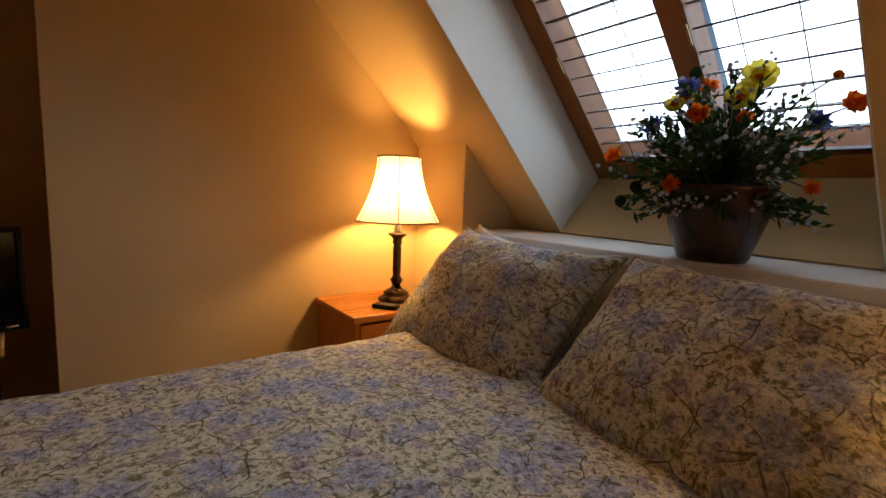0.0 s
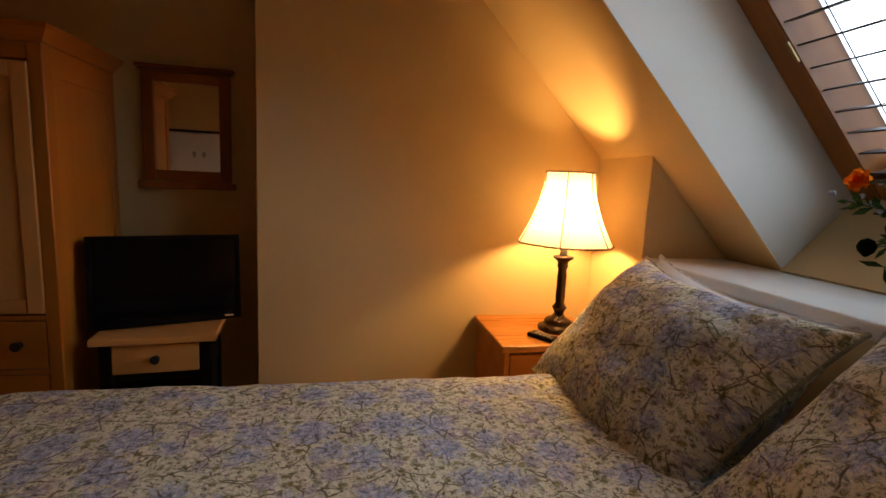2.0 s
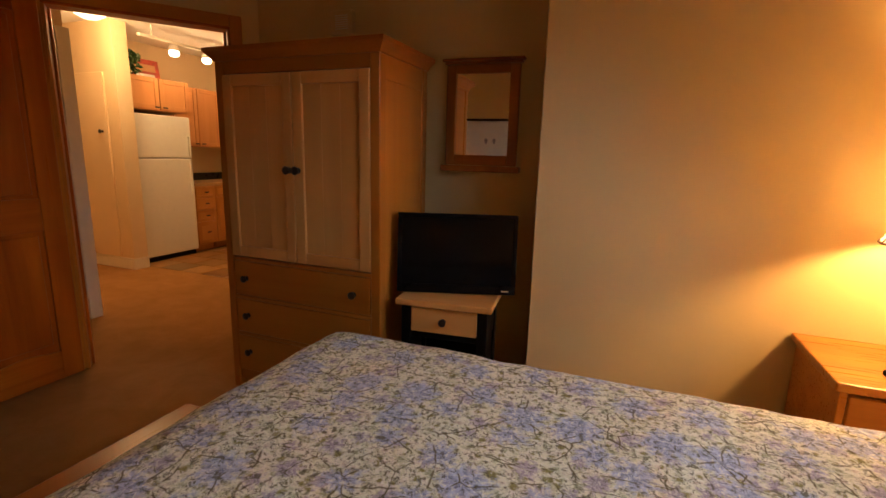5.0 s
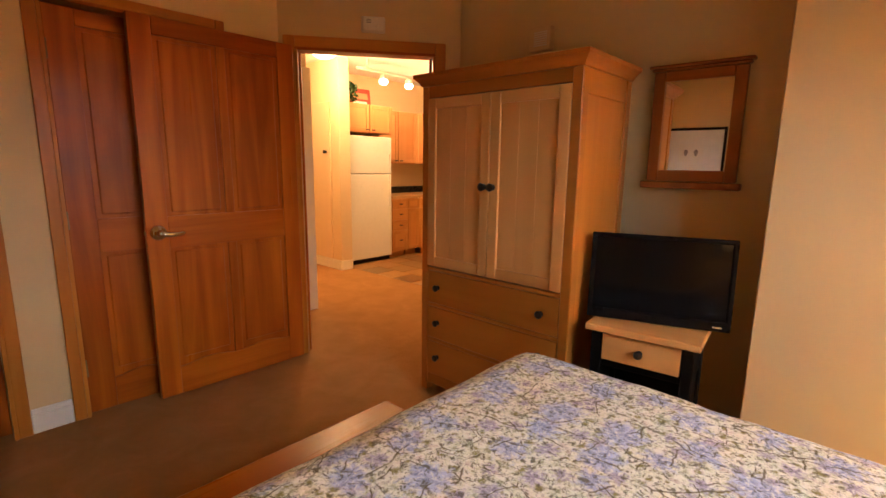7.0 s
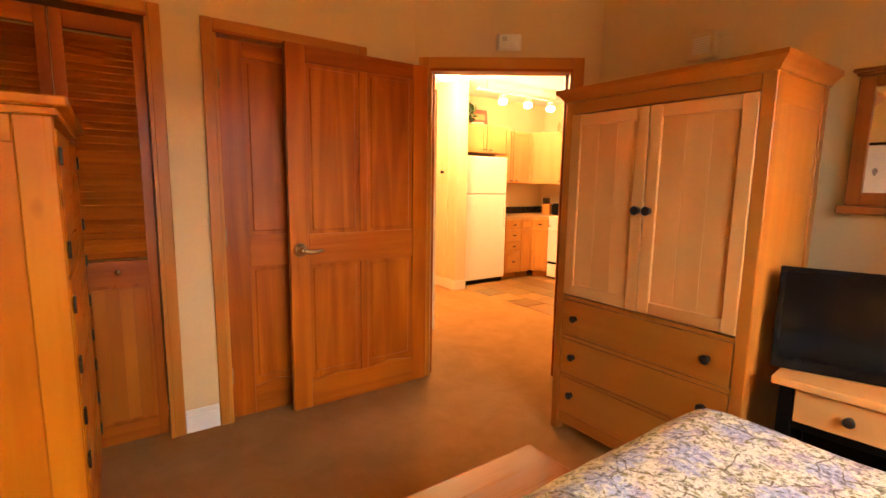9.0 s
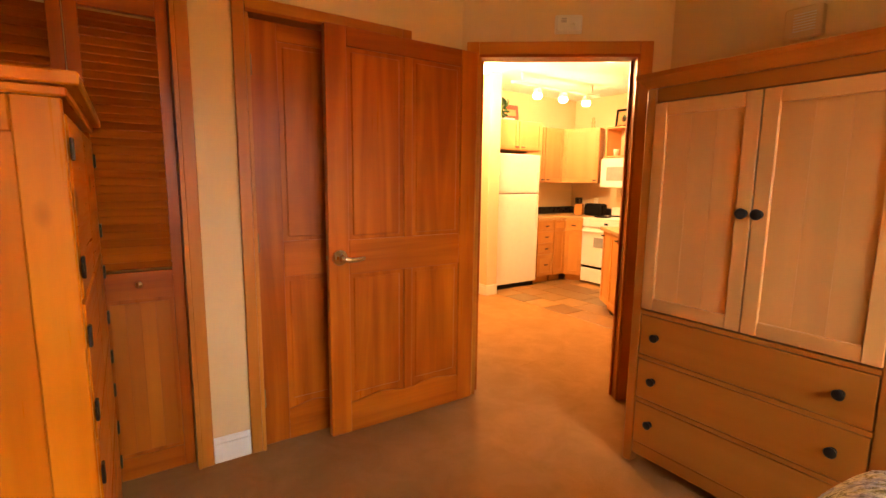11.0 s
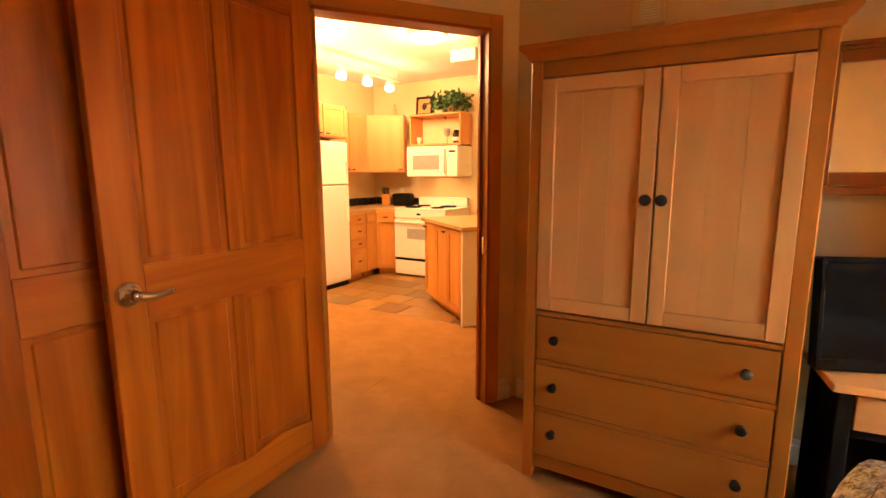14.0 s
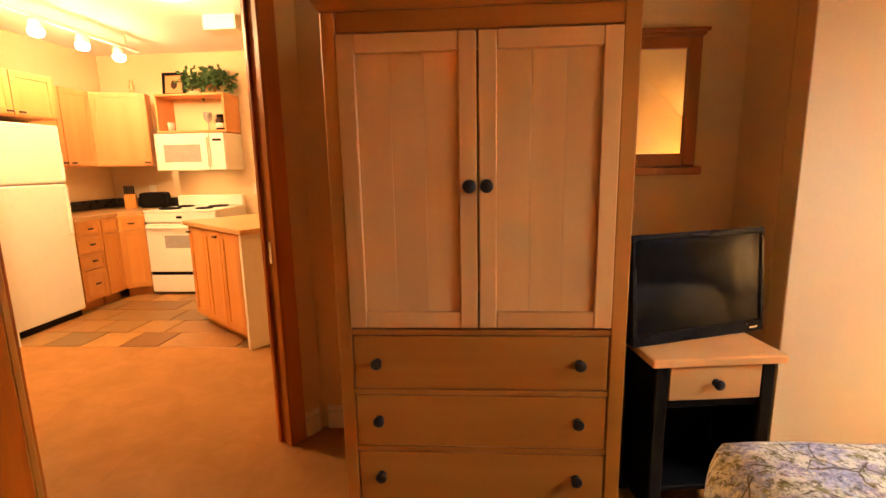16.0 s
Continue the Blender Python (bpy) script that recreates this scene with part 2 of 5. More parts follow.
M = {
    "wall": plaster("cream_wall_paint", (0.70, 0.51, 0.245)),
    "wall_white": plaster("white_ceiling_paint", (0.84, 0.82, 0.76)),
    "kwall": plaster("pale_yellow_paint", (0.76, 0.58, 0.34)),
    "base": plain("cream_trim_paint", (0.80, 0.76, 0.66), 0.45, var=0.03),
    "carpet": carpet("tan_carpet", (0.41, 0.20, 0.060), (0.52, 0.26, 0.088)),
    "door": wood("stained_fir", (0.61, 0.168, 0.010), (0.30, 0.060, 0.0035), 2, 0.33),
    "door_x": wood("stained_fir_rail", (0.61, 0.168, 0.010), (0.30, 0.060, 0.0035), 0, 0.33),
    "casing": wood("fir_casing", (0.66, 0.27, 0.045), (0.50, 0.165, 0.018), 2, 0.36),
    "casing_x": wood("fir_casing_head", (0.66, 0.27, 0.045), (0.50, 0.165, 0.018), 0, 0.36),
    "maple": wood("honey_maple", (0.55, 0.205, 0.030), (0.45, 0.155, 0.019), 2, 0.36, 0.7, bump=0.05),
    "maple_x": wood("honey_maple_rail", (0.55, 0.205, 0.030), (0.45, 0.155, 0.019), 0, 0.36, 0.7, bump=0.05),
    "maple_pale": wood("pale_maple", (0.85, 0.44, 0.14), (0.72, 0.345, 0.097), 2, 0.38, 0.7, bump=0.05),
    "maple_pale_x": wood("pale_maple_rail", (0.85, 0.44, 0.14), (0.72, 0.345, 0.097), 0, 0.38, 0.7, bump=0.05),
    "pine": wood("knotty_pine", (0.72, 0.25, 0.011), (0.46, 0.115, 0.004), 2, 0.32, 0.8, 0.85),
    "pine_x": wood("knotty_pine_rail", (0.72, 0.25, 0.011), (0.46, 0.115, 0.004), 0, 0.32, 0.8, 0.85, face=1),
    "pine_y": wood("knotty_pine_plank", (0.64, 0.225, 0.010), (0.40, 0.105, 0.004), 1, 0.30, 0.8, 0.85, face=2),
    "oak_x": wood("orange_oak_top", (0.66, 0.27, 0.045), (0.48, 0.165, 0.024), 0, 0.3),
    "board": wood("fir_board", (0.60, 0.20, 0.018), (0.36, 0.085, 0.006), 2, 0.33, 0.5),
    "mirror_wood": wood("red_brown_wood", (0.42, 0.145, 0.030), (0.28, 0.085, 0.015), 2, 0.35),
    "mirror_wood_x": wood("red_brown_rail", (0.42, 0.145, 0.030), (0.28, 0.085, 0.015), 0, 0.35),
    "winwood": wood("window_pine", (0.40, 0.15, 0.032), (0.26, 0.085, 0.016), 0, 0.4),
    "kcab": wood("kitchen_maple", (0.80, 0.40, 0.155), (0.70, 0.32, 0.11), 2, 0.4, 0.6, bump=0.04),
    "kbase": wood("kitchen_maple_base", (0.70, 0.34, 0.085), (0.58, 0.24, 0.052), 2, 0.4, 0.6, bump=0.04),
    "ktop": plain("tan_laminate", (0.50, 0.29, 0.11), 0.35, var=0.2, scale=40),
    "black": plain("black_paint", (0.005, 0.0045, 0.0045), 0.5, spec=0.12),
    "knob": plain("black_iron_knob", (0.018, 0.015, 0.013), 0.38, 0.3),
    "screen": plain("black_screen_glass", (0.002, 0.002, 0.003), 0.10, var=0.02, spec=0.12),
    "bezel": plain("black_plastic", (0.004, 0.004, 0.005), 0.3, spec=0.1),
    "white_app": plain("white_enamel", (0.82, 0.79, 0.70), 0.32, var=0.02),
    "grey_glass": plain("grey_oven_glass", (0.36, 0.34, 0.30), 0.2),
    "steel": plain("brushed_nickel", (0.66, 0.65, 0.63), 0.16, 1.0),
    "brass": plain("dull_brass_hinge", (0.32, 0.22, 0.10), 0.4, 1.0),
    "bronze": plain("dark_bronze", (0.045, 0.025, 0.014), 0.3, 0.7, var=0.3),
    "pot": plain("glazed_brown_clay", (0.040, 0.015, 0.008), 0.24, var=0.5, scale=9),
    "plastic": plain("white_plastic", (0.78, 0.74, 0.64), 0.45, var=0.02),
    "linen": plain("white_cotton", (0.80, 0.80, 0.80), 0.85, var=0.04, scale=9, bump=0.5),
    "ledge": plain("white_ledge_paint", (0.82, 0.80, 0.76), 0.5, var=0.03),
    "slat": plain("brown_blind_slat", (0.055, 0.028, 0.02), 0.5),
    "leaf_pale": plain("ivy_leaf", (0.055, 0.13, 0.035), 0.5, var=0.4, scale=30),
    "stem": plain("green_stem", (0.07, 0.10, 0.03), 0.6),
    "terracotta": plain("tan_clay", (0.52, 0.28, 0.11), 0.6),
    "paper": plain("white_print_paper", (0.80, 0.77, 0.70), 0.6, var=0.03),
    "grey": plain("grey_ink", (0.28, 0.25, 0.24), 0.6),
    "red": plain("red_print", (0.42, 0.05, 0.02), 0.5, var=0.5, scale=25),
    "tile_grout": plain("tan_grout", (0.34, 0.25, 0.15), 0.8),
    "cord": plain("black_cord", (0.02, 0.018, 0.015), 0.6),
    "dark_counter": plain("charcoal_splash", (0.03, 0.026, 0.026), 0.3),
    "floral": floral("floral_bedspread"),
    "floral_sham": floral("floral_sham"),
}


def thin(name, colour, through_colour, share=0.45):
    """Petals and leaves, which let some light through."""
    g = Nodes(name)
    f = g.noise(g.coords((1, 1, 1)), 30, 3)
    col = g.ramp(f, (0.3, scaled(colour, 0.7)), (0.75, scaled(colour, 1.25)))
    d = g.add("BsdfDiffuse", Color=col)
    t = g.add("BsdfTranslucent", Color=(*through_colour, 1))
    x = g.t.nodes.new("ShaderNodeMixShader")
    x.inputs[0].default_value = share
    g.link(d.outputs[0], x.inputs[1])
    g.link(t.outputs[0], x.inputs[2])
    g.link(x.outputs[0], g.out.inputs[0])
    return g.m


M["orange"] = thin("orange_petal", (0.80, 0.16, 0.012), (0.85, 0.20, 0.01))
M["yellow"] = thin("yellow_petal", (0.82, 0.62, 0.06), (0.90, 0.75, 0.10))
M["blue"] = thin("blue_petal", (0.10, 0.12, 0.34), (0.15, 0.17, 0.45), 0.3)
M["leaf"] = thin("dark_green_leaf", (0.028, 0.05, 0.018), (0.06, 0.10, 0.02), 0.25)
M["baby"] = thin("white_blossom", (0.6, 0.6, 0.66), (0.6, 0.6, 0.7), 0.4)
# slate tile, each piece its own tone
tn = Nodes("slate_tile")
ti = tn.t.nodes.new("ShaderNodeObjectInfo")
tv = tn.coords((1, 1, 1))
tcol = tn.ramp(ti.outputs["Random"], (0.0, (0.13, 0.052, 0.014)), (0.3, (0.40, 0.19, 0.05)), (0.6, (0.15, 0.085, 0.03)), (1.0, (0.50, 0.25, 0.065)))
tn.set(tn.mix(tn.ramp(tn.noise(tv, 9, 5, 0.65), (0.35, (0, 0, 0)), (0.75, (0.45, 0.45, 0.45))), tcol, (0.12, 0.075, 0.03)), 0.4)
tn.bump(tn.noise(tv, 14, 5), 0.4, 0.006)
M["tile"] = tn.m
# mirror, glass, shade, bulbs
mm = Nodes("mirror_glass")
M["mirror"] = mm.set((0.9, 0.9, 0.9), 0.015, 1.0)
gm = Nodes("clear_glass")
gl = gm.add("BsdfGlass", Roughness=0.0, IOR=1.01)
gm.link(gl.outputs[0], gm.out.inputs[0])
M["glass"] = gm.m
sm = Nodes("cream_lampshade_cloth")
tr = sm.add("BsdfTranslucent", Color=(0.72, 0.66, 0.56, 1))
df = sm.add("BsdfDiffuse", Color=(0.80, 0.74, 0.62, 1))
mx = sm.t.nodes.new("ShaderNodeMixShader")
mx.inputs[0].default_value = 0.38
sm.link(tr.outputs[0], mx.inputs[1])
sm.link(df.outputs[0], mx.inputs[2])
sm.link(mx.outputs[0], sm.out.inputs[0])
M["shade"] = sm.m


def glow(name, colour, strength):
    g = Nodes(name)
    e = g.add("Emission", Color=(*colour, 1), Strength=strength)
    g.link(e.outputs[0], g.out.inputs[0])
    return g.m


M["bulb"] = glow("lit_bulb", (1.0, 0.80, 0.50), 14.0)
M["dome"] = glow("lit_glass_dome", (1.0, 0.80, 0.48), 5.0)

# ---- building helpers ----


def rbox(bm, x0, x1, y0, y1, z0, z1, r=0.003, m=None, seg=1):
    """A box with softened edges."""
    g = bmesh.ops.create_cube(bm, size=1.0, matrix=Matrix.Translation(((x0 + x1) / 2, (y0 + y1) / 2, (z0 + z1) / 2)) @ Matrix.Diagonal((abs(x1 - x0), abs(y1 - y0), abs(z1 - z0), 1)))
    vs = g["verts"]
    if r > 0:
        es = list({e for v in vs for e in v.link_edges})
        b = bmesh.ops.bevel(bm, geom=es, offset=min(r, 0.45 * min(abs(x1 - x0), abs(y1 - y0), abs(z1 - z0))), segments=seg, affect="EDGES", profile=0.5)
        vs = list({v for v in b["verts"]} | {v for f in b["faces"] for v in f.verts})
    if m is not None:
        bmesh.ops.transform(bm, matrix=m, verts=vs)
    return bm


def box(*a, **k):
    return rbox(bmesh.new(), *a, **k)


def lathe(bm, profile, seg=24, at=(0, 0, 0)):
    """Turns (radius, height) pairs about the upright axis."""
    rings = []
    for r, z in profile:
        rings.append([bm.verts.new((at[0] + r * math.cos(2 * math.pi * n / seg), at[1] + r * math.sin(2 * math.pi * n / seg), at[2] + z)) for n in range(seg)])
    for p, q in zip(rings, rings[1:]):
        for n in range(seg):
            bm.faces.new((p[n], p[(n + 1) % seg], q[(n + 1) % seg], q[n]))
    for ring, flip in ((rings[0], True), (rings[-1], False)):
        if profile[0 if flip else -1][0] > 1e-4:
            bm.faces.new(ring[::-1] if flip else ring)
    for f in bm.faces:
        f.smooth = True
    return bm


def prism(bm, pts, y0, y1):
    """A flat outline in x and z, given thickness along y."""
    a = [bm.verts.new((x, y0, z)) for x, z in pts]
    b = [bm.verts.new((x, y1, z)) for x, z in pts]
    bm.faces.new(a)
    bm.faces.new(b[::-1])
    for n in range(len(pts)):
        k = (n + 1) % len(pts)
        bm.faces.new((a[n], b[n], b[k], a[k]))
    bmesh.ops.recalc_face_normals(bm, faces=bm.faces[:])
    return bm


def tube(bm, p, q, r0, r1, seg=8):
    p, q = Vector(p), Vector(q)
    d = q - p
    m = Matrix.Translation(p) @ d.to_track_quat("Z", "Y").to_matrix().to_4x4()
    lo = [bm.verts.new(m @ Vector((r0 * math.cos(2 * math.pi * n / seg), r0 * math.sin(2 * math.pi * n / seg), 0))) for n in range(seg)]
    hi = [bm.verts.new(m @ Vector((r1 * math.cos(2 * math.pi * n / seg), r1 * math.sin(2 * math.pi * n / seg), d.length))) for n in range(seg)]
    for n in range(seg):
        f = bm.faces.new((lo[n], lo[(n + 1) % seg], hi[(n + 1) % seg], hi[n]))
        f.smooth = True
    bm.faces.new(lo[::-1])
    bm.faces.new(hi)
    return bm


def mesh_of(name, bm, material):
    me = bpy.data.meshes.new(name)
    bm.to_mesh(me)
    bm.free()
    if material is not None:
        me.materials.append(material)
    return me


def part(name, bm, material, parent, label="", m=None):
    ob = new(name, mesh_of(name, bm, material))
    ob.parent = parent
    if m is not None:
        ob.matrix_basis = m
    return tagged(ob, label=label) if label else ob


def thing(name, m, label, category, group=""):
    ob = new(name)
    ob.empty_display_size = 0.1
    ob.matrix_basis = m
    return tagged(ob, label=label, category=category, group=group)


def solid(name, bm, material, label, category, kind="", group="", m=None):
    ob = new(name, mesh_of(name, bm, material))
    if m is not None:
        ob.matrix_basis = m
    return tagged(ob, label=label, category=category, kind=kind, group=group)


def struct(name, bm, material, label, category, m=None):
    return solid(name, bm, material, label, category, "structure", "", m)


def knob(parent, x, y, z, r=0.016, d=0.03, material="knob", name="knob"):
    """A round knob that stands out towards -y."""
    bm = lathe(bmesh.new(), [(r * 0.75, 0), (r * 0.42, d * 0.25), (r * 0.45, d * 0.5), (r * 0.95, d * 0.62), (r, d * 0.78), (r * 0.8, d * 0.95), (0.0005, d)], 16)
    return part(name, bm, M[material], parent, "", pose(x, y, z, 90, 0, 0))

# ---- structure ----
WX = -3.06          # west wall
NY = 3.43           # north wall behind the wardrobe
LY = 3.03           # wall behind the bedside lamp
AX = -0.466         # outer corner of that wall
KX = 1.175          # knee wall behind the bed
SY = 0.15           # south wall
TOP = 3.2
struct("floor", box(-3.17, 1.3, SY, 3.5, -0.06, 0.0, r=0), M["carpet"], "tan cut-pile carpet of the bedroom", "carpet")
struct("floor_hall", rbox(rbox(bmesh.new(), -6.5, -3.172, 2.2, 4.46, -0.06, 0.0, r=0), -3.172, -1.4, 3.502, 4.46, -0.06, 0.0, r=0), M["carpet"], "tan cut-pile carpet of the hall outside the bedroom", "carpet")


def quad_prism(bm, corners, z0, z1):
    lo = [bm.verts.new((x, y, z0)) for x, y in corners]
    hi = [bm.verts.new((x, y, z1)) for x, y in corners]
    bm.faces.new(lo[::-1])
    bm.faces.new(hi)
    for n in range(len(corners)):
        k = (n + 1) % len(corners)
        bm.faces.new((lo[n], lo[k], hi[k], hi[n]))
    bmesh.ops.recalc_face_normals(bm, faces=bm.faces[:])
    return bm


# west wall with its two door openings
BIF0, BIF1 = 0.31, 1.03
D20, D21 = 1.30, 2.085
bm = bmesh.new()
for y0, y1, z0 in ((SY - 0.1, BIF0, 0), (BIF0, BIF1, 2.075), (BIF1, D20, 0), (D20, D21, 2.06), (D21, 2.48, 0)):
    rbox(bm, WX - 0.11, WX, y0, y1, z0, TOP, r=0)
struct("wall_west", bm, M["wall"], "cream painted wall with two wooden doors", "wall")
struct("wall_closet_back", box(WX - 0.8, WX - 0.7, SY - 0.1, 2.2, 0, TOP, r=0), M["wall"], "cream wall at the back of the closets", "wall")
struct("wall_north", box(-2.38, AX + 0.1, NY, NY + 0.1, 0, TOP, r=0), M["wall"], "cream painted wall behind the wardrobe", "wall")
struct("wall_alcove", box(AX, AX + 0.1, LY + 0.1, NY, 0, TOP, r=0), M["wall"], "cream return wall beside the television", "wall")
struct("wall_lamp", box(AX, 2.0, LY, LY + 0.1, 0, TOP, r=0.004), M["wall"], "cream painted wall beside the bed", "wall")
struct("wall_south", box(WX - 0.8, 2.3, SY - 0.1, SY, 0, TOP, r=0), M["wall"], "cream painted wall behind the bed side", "wall")
# slanting wall with the bedroom doorway
DA = Vector((-3.06, 2.494))
DU = Vector((0.605, 0.796)).normalized()
DIAG_ANGLE = math.degrees(math.atan2(DU.y, DU.x))
DM = pose(DA.x, DA.y, 0, 0, 0, DIAG_ANGLE)       # x along the wall, y into the hall
DLEN, O0, O1, OH = 1.16, 0.085, 0.985, 2.045
bm = bmesh.new()
for x0, x1, z0 in ((-0.06, O0, 0), (O0, O1, OH), (O1, DLEN, 0)):
    rbox(bm, x0, x1, 0, 0.07, z0, TOP, r=0)
struct("wall_diagonal", bm, M["wall"], "short slanting cream wall with the bedroom doorway", "wall", DM)
# knee wall, ledge, roof slope, window shaft
struct("wall_knee", rbox(rbox(rbox(bmesh.new(), KX, KX + 0.1, SY, 2.6, 0, 0.995, r=0), KX, KX + 0.8, 2.6, LY, 0, 1.474, r=0.003), KX, KX + 0.8, SY, 0.72, 0.995, 1.474, r=0.003), M["wall"], "low cream knee wall behind the bed head", "wall")
struct("window_ledge", box(KX - 0.004, KX + 0.56, 0.72, 2.6, 0.995, 1.04, r=0.008, seg=2), M["ledge"], "white painted ledge under the roof window", "ledge")
H0, H1, HA0, HA1 = 1.08, 2.306, -0.33, 0.97      # shaft: y range and range up the slope
RM = Matrix(((-SLZ, 0, SLX, 0), (0, 1, 0, 0), (SLX, 0, SLZ, 0), (0, 0, 0, 1)))   # x: up the slope, y, z: across it
RM = Matrix(((-SLZ, 0, SLX, 0), (0, -1, 0, 0), (SLX, 0, SLZ, 0), (0, 0, 0, 1))) if RM.determinant() < 0 else RM
YS = RM[1][1]


def slope_box(bm, a0, a1, y0, y1, c0, c1, r=0.0):
    return rbox(bm, a0, a1, YS * y0, YS * y1, c0, c1, r)


ATOP = 2.75
for a0, y0, y1, lb in ((-0.55, H1 + 0.006, LY + 0.1, "beside the lamp wall"), (-0.55, SY - 0.1, H0 - 0.006, "beside the south wall"), (HA1 + 0.006, H0 - 0.006, H1 + 0.006, "above the roof window")):
    struct("ceiling_slope", slope_box(bmesh.new(), a0, ATOP, y0, y1, ROOF, ROOF + 0.12), M["wall"], "sloping cream plaster ceiling " + lb, "ceiling", RM)
struct("wall_under_window", slope_box(bmesh.new(), HA0 - 0.1, HA0, H0 + 0.001, H1 - 0.001, ROOF - 0.01, 2.46), M["wall"], "cream plaster face below the roof window", "wall", RM)
for a0, a1, y0, y1 in ((HA0 - 0.1, HA1 + 0.1, H1, H1 + 0.08), (HA0 - 0.1, HA1 + 0.1, H0 - 0.08, H0), (HA1, HA1 + 0.1, H0, H1)):
    struct("window_shaft", slope_box(bmesh.new(), a0, a1, y0, y1, ROOF + 0.12, 2.46), M["wall_white"], "white plastered side of the roof window shaft", "window shaft", RM)
for a0, a1, y0, y1 in ((HA0 - 0.1, HA1 + 0.006, H1, H1 + 0.006), (HA0 - 0.1, HA1 + 0.006, H0 - 0.006, H0), (HA1, HA1 + 0.006, H0, H1)):
    struct("trim_shaft", slope_box(bmesh.new(), a0, a1, y0, y1, ROOF, ROOF + 0.12), M["wall_white"], "white plaster edge of the roof window shaft", "trim", RM)
struct("ceiling", rbox(bmesh.new(), WX - 0.8, -0.40, SY - 0.1, NY + 0.1, TOP, TOP + 0.1, r=0), M["wall"], "flat cream plaster ceiling of the bedroom", "ceiling")

# ---- roof window ----
window = thing("window_1", RM, "wooden roof window with two sashes and open slatted blinds", "window")
window["kind"] = "structure"
F0, F1 = 2.25, 2.42
for nm, y0, y1 in (("window_frame", 2.205, H1 - 0.002), ("mullion", 1.635, 1.73), ("window_frame", H0 + 0.002, 1.18)):
    part(nm, slope_box(bmesh.new(), HA0 + 0.002, HA1 - 0.002, y0, y1, F0, F1 - (0.05 if nm == "mullion" else 0), 0.006), M["winwood"], window)
for a0, a1 in ((HA0 + 0.002, -0.225), (HA1 - 0.1, HA1 - 0.002)):
    for y0, y1 in ((1.182, 1.633), (1.732, 2.203)):
        part("sash_rail", slope_box(bmesh.new(), a0, a1, y0, y1, F0 + 0.004, F1, 0.005), M["winwood"], window)
for y0, y1 in ((1.182, 1.633), (1.732, 2.203)):
    pane = part("pane", slope_box(bmesh.new(), -0.224, HA1 - 0.101, y0, y1, 2.398, 2.404), M["glass"], window, "clear window glass")
    pane.visible_shadow = False
    for n in range(13):
        a = -0.215 + 0.0925 * n
        bm = bmesh.new()
        rbox(bm, -0.0028, 0.0028, YS * y0, YS * (y1 - 0.004), -0.027, 0.027, 0.001, Matrix.Translation((a, 0, 2.285)) @ Matrix.Rotation(radians(-27), 4, "Y"))
        part("slat", bm, M["slat"], window)
    for k in (0.30, 0.68):
        yy = y0 + k * (y1 - y0)
        part("blind_cord", tube(bmesh.new(), (-0.215, YS * yy, 2.262), (HA1 - 0.1, YS * yy, 2.262), 0.002, 0.002, 6), M["cord"], window)
    part("hinge", slope_box(bmesh.new(), 0.30, 0.38, y1 + 0.003, y1 + 0.012, F0 - 0.006, F0 + 0.002, 0.001), M["brass"], window)

# ---- door trim ----


def casing(name, m, x0, x1, top, w=0.07, t=0.02, depth=0.11, label="stained wood door casing", stop=True):
    """Jamb and flat casing round an opening; x along the wall, -y into the room."""
    ob = thing(name, m, label, "door frame")
    ob["kind"] = "structure"
    for a, b in ((x0 - w, x0), (x1, x1 + w)):
        part("casing_leg", rbox(bmesh.new(), a, b, -t, -0.001, 0, top + w, 0.004), M["casing"], ob)
        part("casing_leg", rbox(bmesh.new(), a, b, depth + 0.001, depth + t, 0, top + w, 0.004), M["casing"], ob)
    for y0, y1 in ((-t, -0.001), (depth + 0.001, depth + t)):
        part("casing_head", rbox(bmesh.new(), x0 + 0.001, x1 - 0.001, y0, y1, top, top + w, 0.004), M["casing_x"], ob)
    for a, b in ((x0 - 0.001, x0 + 0.016), (x1 - 0.016, x1 + 0.001)):
        part("jamb", rbox(bmesh.new(), a, b, -t - 0.003, depth + t + 0.003, 0, top - 0.017, 0.002), M["casing"], ob)
    part("jamb_head", rbox(bmesh.new(), x0 + 0.001, x1 - 0.001, -t - 0.003, depth + t + 0.003, top - 0.016, top + 0.001, 0.002), M["door_x"], ob)
    if stop:
        for a, b in ((x0 + 0.0165, x0 + 0.03), (x1 - 0.03, x1 - 0.0165)):
            part("door_stop", rbox(bmesh.new(), a, b, 0.045, depth, 0, top - 0.02, 0.002), M["door"], ob)
    return ob


casing("doorframe_bedroom", DM, O0, O1, OH, depth=0.07)
# on the west wall x runs towards -y
WM = pose(WX, 0, 0, 0, 0, 90)
casing("doorframe_closet", WM, D20, D21, 2.06, 0.052, stop=False)
casing("doorframe_bifold", WM, BIF0, BIF1, 2.075, 0.052, stop=False)
frame_plate = part("strike_plate", box(O1 - 0.019, O1 - 0.0165, 0.005, 0.035, 0.87, 0.97, r=0.001), M["steel"], bpy.data.objects["doorframe_bedroom"], "nickel strike plate")


